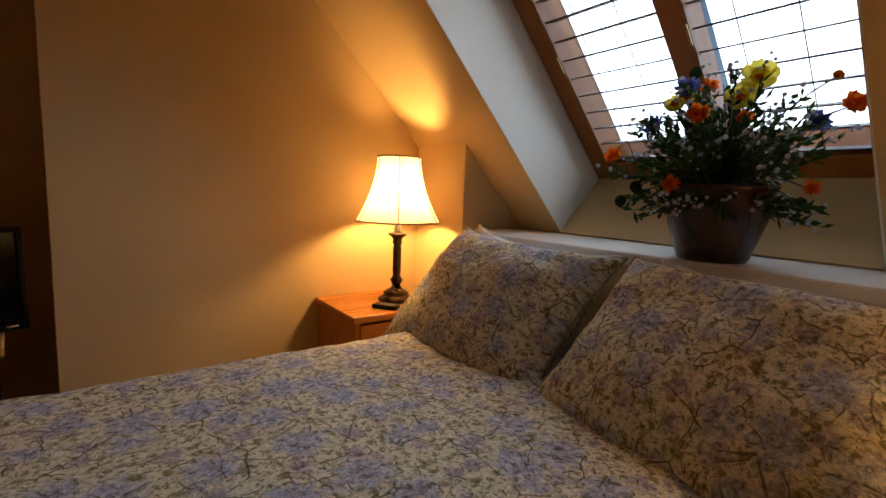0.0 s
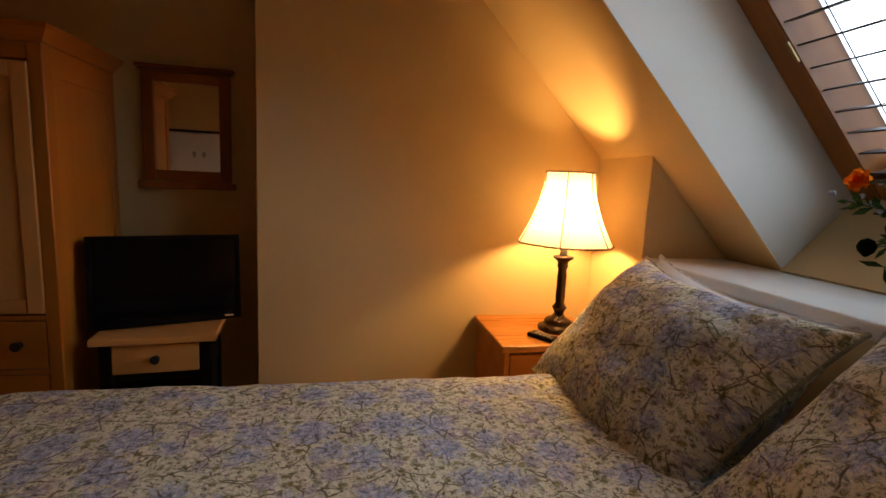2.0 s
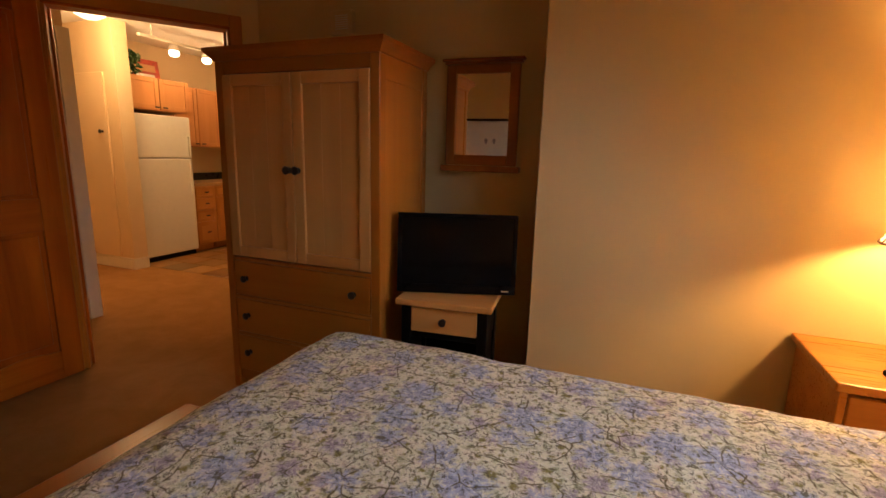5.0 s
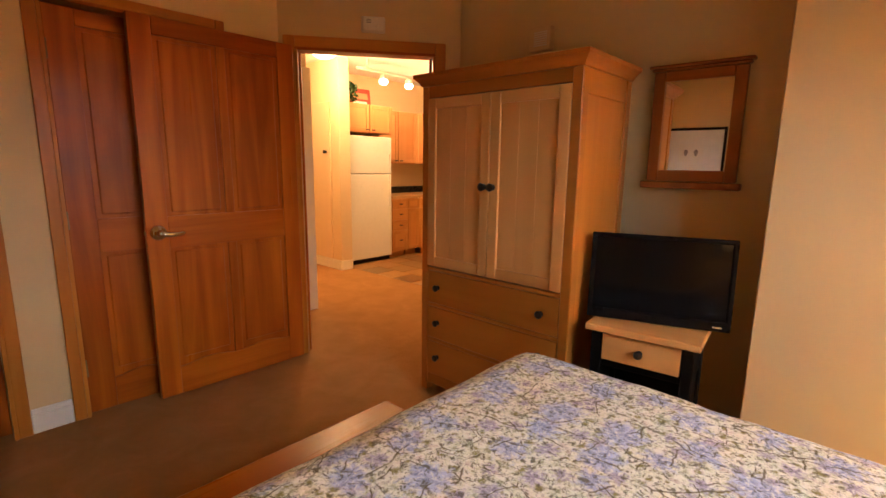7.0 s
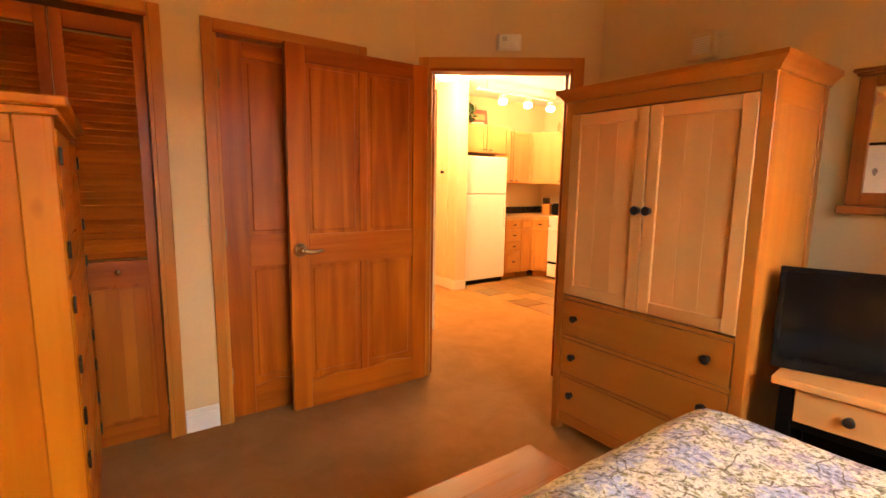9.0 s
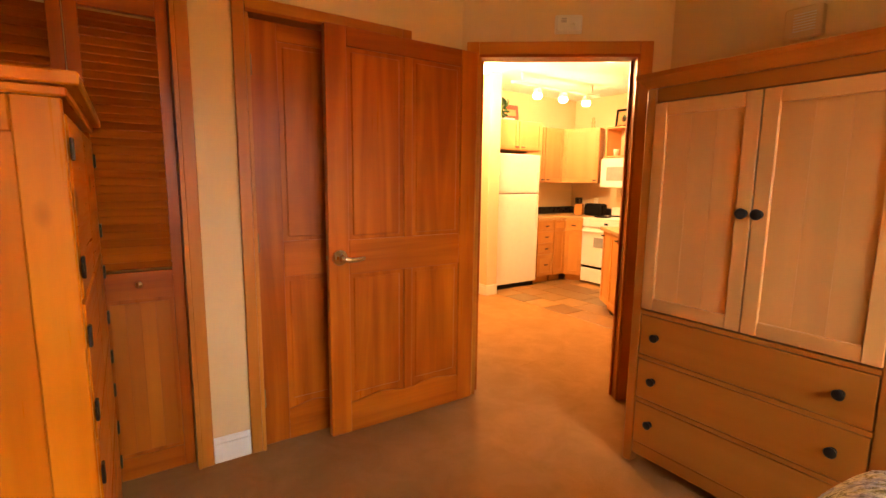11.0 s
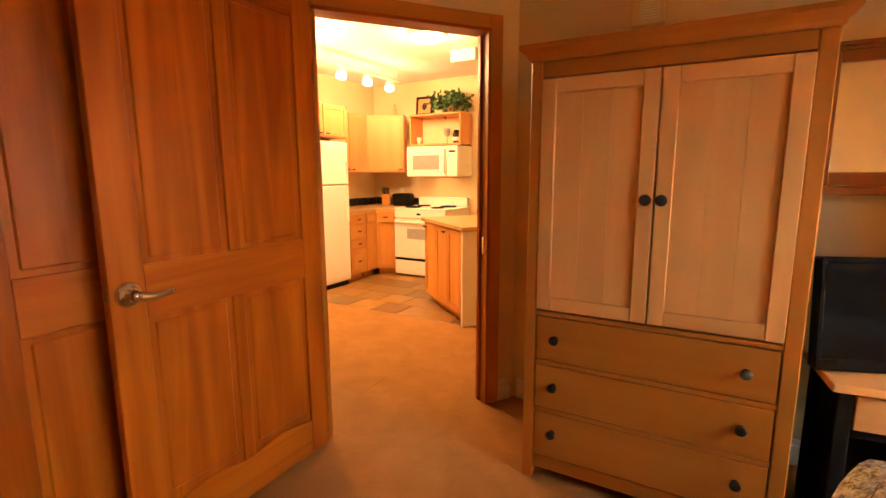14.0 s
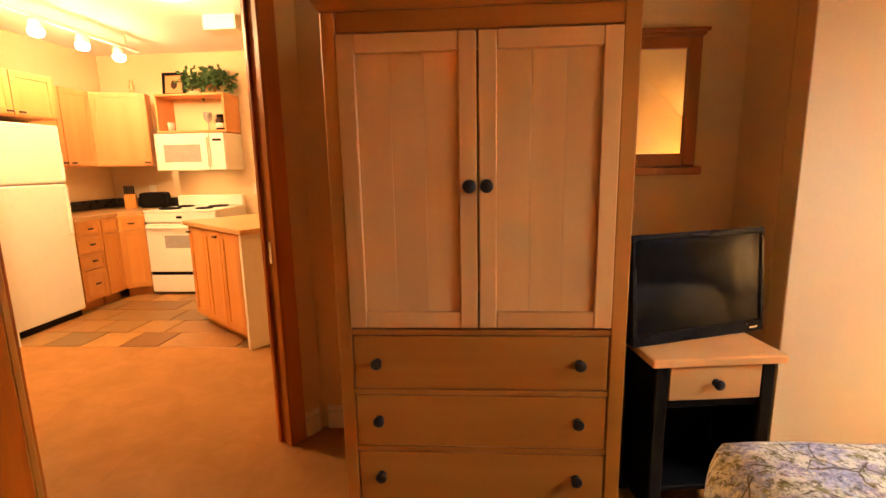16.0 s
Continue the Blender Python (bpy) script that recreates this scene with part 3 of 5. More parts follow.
def leaf(name, m, w, h, label, handle=True, cols=2, left=0.107, right=0.107, t=0.04, hinge_x=0.0):
    """A frame-and-panel door, hinge at x = 0, face at y = 0, body behind it towards +y."""
    ob = thing(name, m, label, "door")
    rails = [(0.0, 0.19), (0.845, 1.02), (1.94, h)]
    for a, b in ((0, left), (w - right, w)):
        part("stile", rbox(bmesh.new(), a, b, 0, t, 0, h, 0.003), M["door"], ob)
    for n, (z0, z1) in enumerate(rails):
        bm = bmesh.new()
        if n == 0:
            pts = [(left, z0), (w - right, z0)]
            for k in range(17):
                u = k / 16
                half = abs(u - 0.5) * 2
                pts.append((w - right - u * (w - right - left), z1 - 0.03 + 0.022 * (0.5 - 0.5 * math.cos(2 * math.pi * half))))
            prism(bm, pts, 0.0015, t - 0.0015)
        else:
            rbox(bm, left, w - right, 0.001, t - 0.001, z0, z1, 0.003)
        part("rail", bm, M["door_x"], ob)
    inner = w - left - right
    mid = 0.05
    xs = [(left, w - right)] if cols == 1 else [(left, left + (inner - mid) / 2), (left + (inner + mid) / 2, w - right)]
    if cols == 2:
        for z0, z1 in ((0.16, 0.845), (1.02, 1.94)):
            part("mid_stile", rbox(bmesh.new(), left + (inner - mid) / 2, left + (inner + mid) / 2, 0.0008, t - 0.0008, z0, z1, 0.003), M["door"], ob)
    for x0, x1 in xs:
        for z0, z1 in ((0.12, 0.85), (1.015, 1.945)):
            bm = rbox(bmesh.new(), x0 - 0.008, x1 + 0.008, 0.012, t - 0.012, z0, z1, 0.0)
            g = 0.024
            rbox(bm, x0 + g, x1 - g, 0.006, t - 0.006, z0 + (0.09 if z0 < 0.5 else g), z1 - g, 0.006)
            part("panel", bm, M["door"], ob)
    if handle:
        hx = w - 0.055
        for side, y in ((-1, 0.0), (1, t)):
            hd = part("lever_handle", lathe(bmesh.new(), [(0.041, 0), (0.041, 0.006), (0.037, 0.013), (0.027, 0.018), (0.018, 0.021), (0.015, 0.05), (0.012, 0.056), (0.0005, 0.058)], 20), M["steel"], ob, "brushed nickel lever handle", pose(hx, y, 0.935, 90 if side < 0 else -90, 0, 0))
            bm, rings = bmesh.new(), []
            for k in range(13):
                u = k / 12
                cy, cz = 0.010 * math.sin(u * 2.8) * (-1 if side < 0 else 1), 0.044 + 0.007 * math.sin(u * 3)
                ry, rz_ = (0.0155 - 0.005 * u) * (0.35 if k == 12 else 1), (0.010 - 0.003 * u) * (0.35 if k == 12 else 1)
                rings.append([bm.verts.new((0.008 - 0.128 * u, cy + ry * math.cos(q * math.pi / 6), cz + rz_ * math.sin(q * math.pi / 6))) for q in range(12)])
            for a, b in zip(rings, rings[1:]):
                for q in range(12):
                    bm.faces.new((a[q], a[(q + 1) % 12], b[(q + 1) % 12], b[q])).smooth = True
            bm.faces.new(rings[0][::-1])
            bm.faces.new(rings[-1])
            bmesh.ops.recalc_face_normals(bm, faces=bm.faces[:])
            part("lever", bm, M["steel"], hd)
        part("latch", rbox(bmesh.new(), w - 0.001, w + 0.006, t / 2 - 0.008, t / 2 + 0.008, 0.925, 0.945, 0.002), M["brass"], ob)
    for z in (0.25, 1.02, 1.82):
        part("hinge", tube(bmesh.new(), (hinge_x, -0.006, z - 0.045), (hinge_x, -0.006, z + 0.045), 0.006, 0.006, 8), M["brass"], ob)
    return ob


# open bedroom door, folded back along the west wall; local x from hinge to handle edge
leaf("bedroom_door", pose(-2.998, 2.515, 0.012, 0, 0, -90), 0.89, 2.03, "open stained fir panel door with a nickel lever", True)
leaf("closet_door", pose(WX - 0.006, D20 + 0.02, 0.01, 0, 0, 90), D21 - D20 - 0.04, 2.02, "closed stained fir panel closet door", False, 2, 0.12, 0.107, 0.035)


def bifold(x0, x1, n, knob_on):
    ob = thing("bifold_door", WM @ pose(x0, 0.022, 0.02), "closed louvred fir bifold closet door", "closet door", "bifold closet doors")
    w, h, t = x1 - x0, 2.02, 0.028
    s = 0.045
    for a, b in ((0, s), (w - s, w)):
        part("stile", rbox(bmesh.new(), a, b, 0, t, 0, h, 0.002), M["door"], ob)
    for z0, z1 in ((0, 0.10), (0.80, 0.915), (h - 0.075, h)):
        part("rail", rbox(bmesh.new(), s, w - s, 0.001, t - 0.001, z0, z1, 0.002), M["door_x"], ob)
    bm = rbox(bmesh.new(), s - 0.006, w - s + 0.006, 0.010, t - 0.008, 0.095, 0.805, 0)
    part("panel", bm, M["door"], ob)
    bw = (w - 2 * s - 0.036) / 4
    for k in range(4):
        part("board", rbox(bmesh.new(), s + 0.018 + k * bw, s + 0.018 + (k + 1) * bw - 0.0006, 0.004, 0.0098, 0.118, 0.782, 0.001), M["board"], ob)
    slat = mesh_of("louvre", rbox(bmesh.new(), s - 0.004, w - s + 0.004, -0.003, 0.003, -0.0225, 0.0225, 0.0015), M["door_x"])
    count = 32
    for k in range(count):
        o = new("louvre", slat)
        o.parent = ob
        o.matrix_basis = pose(0, t / 2, 0.93 + (h - 0.075 - 0.93 - 0.012) * (k + 0.5) / count, -37, 0, 0)
    if knob_on:
        knob(ob, w * 0.5, 0.0, 0.865, 0.015, 0.028, "steel")
    return ob


half = (BIF0 + BIF1) / 2
bifold(BIF0 + 0.018, half - 0.002, 0, False)
bifold(half + 0.002, BIF1 - 0.018, 1, True)


def skirting(m, x0, x1, h=0.125):
    ob = struct("baseboard", rbox(rbox(bmesh.new(), x0, x1, -0.014, -0.001, 0, h - 0.03, 0.003), x0, x1, -0.010, -0.001, h - 0.031, h, 0.004), M["base"], "cream painted baseboard along the wall", "baseboard", m)
    return ob


skirting(WM, BIF1 + 0.054, D20 - 0.054)
skirting(DM, O1 + 0.072, DLEN - 0.02)
skirting(pose(0, NY, 0), -2.33, AX - 0.002)
skirting(pose(0, LY, 0), AX + 0.002, KX - 0.002)

# ---- hall and kitchen shell ----
KH = 2.55
struct("ceiling_kitchen", box(-6.6, -1.3, 2.1, 6.7, KH, KH + 0.1, r=0), M["wall_white"], "white plaster ceiling of hall and kitchen", "ceiling")
for nm, b, lb in (
    ("wall_kitchen_north", (-6.6, -1.3, 6.57, 6.67, 0, KH), "pale yellow kitchen wall behind the stove"),
    ("wall_kitchen_west", (-5.87, -5.77, 4.44, 6.57, 0, KH), "pale yellow kitchen wall behind the refrigerator"),
    ("wall_kitchen_east", (-1.4, -1.3, 3.54, 6.57, 0, KH), "pale yellow wall at the far side"),
    ("wall_hall_south", (-6.6, -3.87, 2.1, 2.2, 0, KH), "cream wall at the end of the hall"),
    ("wall_hall_west", (-6.6, -6.5, 2.2, 4.3, 0, KH), "cream wall closing the hall"),
    ("wall_pantry", (-6.5, -5.0, 4.28, 4.44, 0, KH), "pale yellow wall end beside the refrigerator"),
    ("wall_hall_stub", (-3.98, -3.87, 2.2, 3.17, 0, KH), "cream wall beside a hall doorway"),
):
    struct(nm, box(*b, r=0.002), M["kwall"], lb, "wall")
hall_trim = thing("hall_doorframe", pose(-3.86, 3.17, 0), "stained wood casing at the end of a hall wall", "door frame")
hall_trim["kind"] = "structure"
part("casing_leg", box(-0.125, -0.002, 0.001, 0.02, 0, 2.06, r=0.003), M["door"], hall_trim)
part("casing_leg", box(0.0, 0.02, -0.07, 0.0205, 0, 2.115, r=0.003), M["base"], hall_trim)
skirting(pose(0, 4.28, 0), -6.4, -5.002)
struct("baseboard", box(-4.999, -4.985, 4.27, 4.44, 0, 0.12, r=0.003), M["base"], "cream painted baseboard on the wall end", "baseboard")

# ---- bedroom furniture ----


def lay_uv(bm, flat):
    """Cloth coordinates in metres for the print."""
    layer = bm.loops.layers.uv.new("cloth")
    for f in bm.faces:
        for lp in f.loops:
            lp[layer].uv = flat[lp.vert]
    return bm


def smooth(bm):
    for f in bm.faces:
        f.smooth = True
    return bm


# bed: frame under a draped bedspread
BX0, BX1, BY0, BY1, BZ = -1.15, 1.16, 0.98, 2.41, 0.682
bed = thing("bed", pose(0, (BY0 + BY1) / 2, 0), "double bed base and mattress under a floral bedspread", "bed")
hw = (BY1 - BY0) / 2
part("box_spring", box(BX0 + 0.16, BX1, -hw + 0.07, hw - 0.07, 0.12, 0.40, r=0.03, seg=2), M["linen"], bed)
part("mattress", box(BX0 + 0.14, BX1, -hw + 0.05, hw - 0.05, 0.402, 0.625, r=0.04, seg=2), M["linen"], bed, "white mattress")
for x in (BX0 + 0.2, BX1 - 0.1):
    for y in (-hw + 0.12, hw - 0.12):
        part("leg", box(x - 0.03, x + 0.03, y - 0.03, y + 0.03, 0, 0.119), M["black"], bed)
bm = bmesh.new()
NX, NYY = 96, 72
DROP = 0.54
grid, flat = [], {}
R = 0.20
CR = 0.34
for i in range(NX + 1):
    row = []
    for j in range(NYY + 1):
        # unrolled cloth coordinates: distance over the edge hangs down
        u = BX0 - DROP + (BX1 - BX0 + DROP) * i / NX
        v = BY0 - DROP + (BY1 - BY0 + 2 * DROP) * j / NYY

        def fold(p, lo, hi):
            if p < lo + R:
                q = lo + R - p
                if q < R * math.pi / 2:
                    return lo + R - R * math.sin(q / R), R * (1 - math.cos(q / R))
                return lo, R + q - R * math.pi / 2
            if hi is not None and p > hi - R:
                q = p - hi + R
                if q < R * math.pi / 2:
                    return hi - R + R * math.sin(q / R), R * (1 - math.cos(q / R))
                return hi, R + q - R * math.pi / 2
            return p, 0.0

        x, dx = fold(u, BX0, None)
        y, dy = fold(v, BY0, BY1)
        drop = max(dx, dy) + 0.25 * min(dx, dy)
        # round the foot corners seen from above
        ex, ey = max(BX0 + CR - x, 0), max(BY0 + CR - y, y - BY1 + CR, 0)
        if ex > 0 and ey > 0:
            k = math.hypot(ex, ey)
            if k > CR:
                f = CR / k
                x = BX0 + CR - ex * f
                y = (BY0 + CR - ey * f) if y < 1.69 else (BY1 - CR + ey * f)
                drop += (k - CR) * 1.2
        z = BZ - min(drop, 0.57)
        wave = 0.010 * noise.noise((x * 3.1, y * 3.1, z * 4)) + 0.005 * noise.noise((x * 11, y * 11, z * 9))
        z += wave if drop < 0.15 else 0
        if drop > 0.12:
            s = 0.018 * math.sin(22 * (x + y)) * min(1, (drop - 0.12) * 4)
            x += s if dx > dy else 0
            y += s if dy >= dx else 0
        row.append(bm.verts.new((x, y, z)))
        flat[row[-1]] = (u, v)
    grid.append(row)
for i in range(NX):
    for j in range(NYY):
        bm.faces.new((grid[i][j], grid[i + 1][j], grid[i + 1][j + 1], grid[i][j + 1]))
bmesh.ops.recalc_face_normals(bm, faces=bm.faces[:])
lay_uv(bm, flat)
hem_line = [v.co.copy() for v in [r[0] for r in grid][::-1] + grid[0][1:] + [r[NYY] for r in grid][1:]]
spread = solid("bedspread", smooth(bm), M["floral"], "cream floral bedspread with blue blooms draped over the bed", "bedspread")
bm = bmesh.new()
for p, q in zip(hem_line, hem_line[1:]):
    if (p - q).length > 1e-4:
        tube(bm, p, q, 0.006, 0.006, 6)
part("hem", bm, plain("cream_hem", (0.60, 0.56, 0.42), 0.85), spread, "cream stitched hem")


def pillow_mesh(w, h, t, seed, n=28):
    """A stuffed cushion in x (width) and z (height), thick along y."""
    bm = bmesh.new()
    sides = []
    for s in (1, -1):
        rows = []
        for i in range(n + 1):
            r = []
            for j in range(n + 1):
                a, b = 2 * i / n - 1, 2 * j / n - 1
                fat = max(0.0, (1 - abs(a) ** 2.6) * (1 - abs(b) ** 2.6)) ** 0.55
                pinch = 1 - 0.10 * (1 - a * a) * abs(b) ** 3
                pinch2 = 1 - 0.09 * (1 - b * b) * abs(a) ** 3
                wr = 0.030 * noise.noise((a * 2.1 + seed, b * 2.1, s * 3 + seed)) + 0.014 * noise.noise((a * 5.5 + seed, b * 4 + a * 2, s)) + 0.006 * noise.noise((a * 12 + seed, b * 12, s))
                r.append(bm.verts.new((a * w / 2 * pinch2, s * (t / 2 * fat + 0.004) + wr * fat, (b + 1) * h / 2 * pinch)))
            rows.append(r)
        sides.append(rows)
    where = {q: (q.co.x + 3 * seed, q.co.z + seed) for q in bm.verts}
    for s, rows in zip((1, -1), sides):
        for i in range(n):
            for j in range(n):
                q = (rows[i][j], rows[i + 1][j], rows[i + 1][j + 1], rows[i][j + 1])
                bm.faces.new(q if s < 0 else q[::-1])
    a, b = sides
    for i in range(n):
        for ra, rb in (((a[i][0], a[i + 1][0]), (b[i][0], b[i + 1][0])), ((a[i][n], a[i + 1][n]), (b[i][n], b[i + 1][n])), ((a[0][i], a[0][i + 1]), (b[0][i], b[0][i + 1])), ((a[n][i], a[n][i + 1]), (b[n][i], b[n][i + 1]))):
            try:
                bm.faces.new((ra[0], ra[1], rb[1], rb[0]))
            except ValueError:
                pass
    bmesh.ops.recalc_face_normals(bm, faces=bm.faces[:])
    lay_uv(bm, where)
    return smooth(bm)


M["cord_cream"] = plain("cream_cord", (0.42, 0.37, 0.24), 0.85, var=0.3, scale=60)


# pillow local: x width, z height, y thickness; turned so that its face looks west and leans back
def cushion(name, x, y, z, w, h, t, lean, turn, roll, mat, label, seed):
    m = pose(x, y, z) @ pose(0, 0, 0, 0, 0, -90 + turn) @ pose(0, 0, 0, -lean, 0, 0) @ pose(0, 0, 0, 0, roll, 0)
    ob = solid(name, pillow_mesh(w, h, t, seed), M[mat], label, "pillow", "", "pillows on the bed", m)
    cord = bmesh.new()
    rim = [(a, -1) for a in np.linspace(-1, 1, 17)] + [(1, b) for b in np.linspace(-1, 1, 17)[1:]] + [(a, 1) for a in np.linspace(1, -1, 17)[1:]] + [(-1, b) for b in np.linspace(1, -1, 17)[1:]]
    pts = [Vector((a * w / 2 * (1 - 0.09 * (1 - b * b) * abs(a) ** 3), 0, (b + 1) * h / 2 * (1 - 0.10 * (1 - a * a) * abs(b) ** 3))) for a, b in rim]
    for p, q in zip(pts, pts[1:]):
        tube(cord, p, q, 0.005, 0.005, 6)
    part("piping", cord, M["cord_cream"] if "floral" in mat else M["linen"], ob, "cream corded edge")
    sub = ob.modifiers.new("round", "SUBSURF")
    sub.levels = sub.render_levels = 1
    return ob


cushion("pillow_sham", 0.655, 2.05, 0.595, 0.84, 0.625, 0.27, 43, 1, 3, "floral_sham", "floral pillow sham leaning at the bed head", 1.0)
cushion("pillow_sham", 0.635, 1.215, 0.598, 0.87, 0.62, 0.29, 46, -3, 2, "floral_sham", "floral pillow sham leaning at the bed head", 5.0)
cushion("pillow", 0.915, 2.07, 0.60, 0.76, 0.50, 0.13, 24, 0, 4, "linen", "white cotton pillow behind the floral sham", 9.0)
cushion("pillow", 0.93, 1.12, 0.60, 0.84, 0.45, 0.13, 22, 0, 4, "linen", "white cotton pillow behind the floral sham", 13.0)


def plank_table_top(bm, x0, x1, y0, y1, z0, z1):
    return rbox(bm, x0, x1, y0, y1, z0, z1, 0.006, None, 2)


def bedside(name, x, y, label):
    """Oak bedside cabinet; origin on the floor at its centre, front towards -y."""
    ob = thing(name, pose(x, y, 0), label, "nightstand", "bedside nightstands")
    w, d, h = 0.50, 0.46, 0.668
    part("top", plank_table_top(bmesh.new(), -w / 2, w / 2, -d / 2, d / 2, h - 0.03, h), M["oak_x"], ob)
    for sx in (-1, 1):
        part("side_panel", box(sx * (w / 2 - 0.03) - 0.011, sx * (w / 2 - 0.03) + 0.011, -d / 2 + 0.02, d / 2 - 0.01, 0.0, h - 0.031), M["oak_x"], ob)
    part("back_panel", box(-w / 2 + 0.042, w / 2 - 0.042, d / 2 - 0.03, d / 2 - 0.015, 0.05, h - 0.031), M["oak_x"], ob)
    for z0, z1 in ((0.44, 0.62), (0.25, 0.43), (0.06, 0.24)):
        dr = part("drawer", box(-w / 2 + 0.046, w / 2 - 0.046, -d / 2 + 0.025, -d / 2 + 0.05, z0, z1, r=0.004), M["oak_x"], ob)
        knob(dr, 0, -d / 2 + 0.025, (z0 + z1) / 2, 0.014, 0.026)
    return ob


bedside("nightstand", 0.815, 2.795, "orange oak nightstand beside the bed with a lit lamp")
bedside("nightstand", 0.815, 0.50, "orange oak nightstand between bed and south wall")


def table_lamp(x, y, z):
    ob = thing("table_lamp", pose(x, y, z), "lit table lamp with dark turned base and cream bell shade", "lamp", "bedside lamps")
    part("base", lathe(bmesh.new(), [(0.088, 0), (0.092, 0.008), (0.09, 0.018), (0.07, 0.028), (0.062, 0.036), (0.066, 0.044), (0.05, 0.056), (0.03, 0.066), (0.022, 0.08)], 32), M["bronze"], ob, "dark bronze foot")
    part("column", lathe(bmesh.new(), [(0.021, 0.08), (0.026, 0.095), (0.034, 0.108), (0.026, 0.118), (0.019, 0.13), (0.022, 0.16), (0.021, 0.20), (0.022, 0.255), (0.019, 0.285), (0.026, 0.30), (0.022, 0.312), (0.03, 0.325), (0.046, 0.336), (0.046, 0.344), (0.018, 0.348)], 24), M["bronze"], ob)
    part("socket", lathe(bmesh.new(), [(0.017, 0.349), (0.017, 0.41), (0.012, 0.412)], 16), M["plastic"], ob, "white lamp socket")
    part("bulb", lathe(bmesh.new(), [(0.013, 0.412), (0.02, 0.43), (0.03, 0.46), (0.03, 0.475), (0.02, 0.495), (0.001, 0.503)], 16), M["bulb_small"], ob).visible_shadow = True
    # bell shade with six panels
    bm = bmesh.new()
    seg, rows = 48, 14
    z0, z1, rb, rt = 0.405, 0.72, 0.215, 0.108
    rings = []
    for i in range(rows + 1):
        u = i / rows
        r = rt + (rb - rt) * (1 - u) ** 1.75
        ring = []
        for n in range(seg):
            an = 2 * math.pi * n / seg
            k = 1 - 0.035 * abs(math.sin(3 * an)) * (1 - 0.3 * u)
            ring.append(bm.verts.new((r * k * math.cos(an), r * k * math.sin(an), z0 + (z1 - z0) * u)))
        rings.append(ring)
    for p, q in zip(rings, rings[1:]):
        for n in range(seg):
            bm.faces.new((p[n], p[(n + 1) % seg], q[(n + 1) % seg], q[n]))
    shade = part("shade", smooth(bm), M["shade"], ob, "cream cloth bell shade")
    for n in range(6):
        an = 2 * math.pi * n / 6
        bm = bmesh.new()
        pts = []
        for i in range(rows + 1):
            u = i / rows
            r = rt + (rb - rt) * (1 - u) ** 1.75 + 0.0015
            pts.append((r * math.cos(an), r * math.sin(an), z0 + (z1 - z0) * u))
        for p, q in zip(pts, pts[1:]):
            tube(bm, p, q, 0.0022, 0.0022, 6)
        part("rib", bm, M["rib"], shade)
    for r, z in ((rb, z0), (rt, z1)):
        bm = bmesh.new()
        for n in range(36):
            a0, a1 = 2 * math.pi * n / 36, 2 * math.pi * (n + 1) / 36
            k0, k1 = (1 - 0.035 * abs(math.sin(3 * a)) + 0.004 for a in (a0, a1))
            tube(bm, (r * k0 * math.cos(a0), r * k0 * math.sin(a0), z), (r * k1 * math.cos(a1), r * k1 * math.sin(a1), z), 0.004, 0.004, 6)
        part("binding", bm, M["rib"], shade)
    return ob


M["rib"] = plain("tan_braid", (0.26, 0.17, 0.09), 0.8)
M["bulb_small"] = glow("lit_lamp_bulb", (1.0, 0.75, 0.42), 8.0)
table_lamp(*LAMP)
table_lamp(*LAMP_SOUTH)
remote = thing("remote_control", pose(0.775, 2.655, 0.668, 0, 0, 35), "small black remote control on the nightstand", "remote control")
part("case", box(-0.028, 0.028, -0.062, 0.062, 0.0005, 0.02, r=0.006, seg=2), M["bezel"], remote)
for i in range(3):
    for j in range(4):
        part("button", box(-0.017 + i * 0.013, -0.009 + i * 0.013, -0.04 + j * 0.02, -0.03 + j * 0.02, 0.0195, 0.0225, r=0.001), M["grey"], remote)


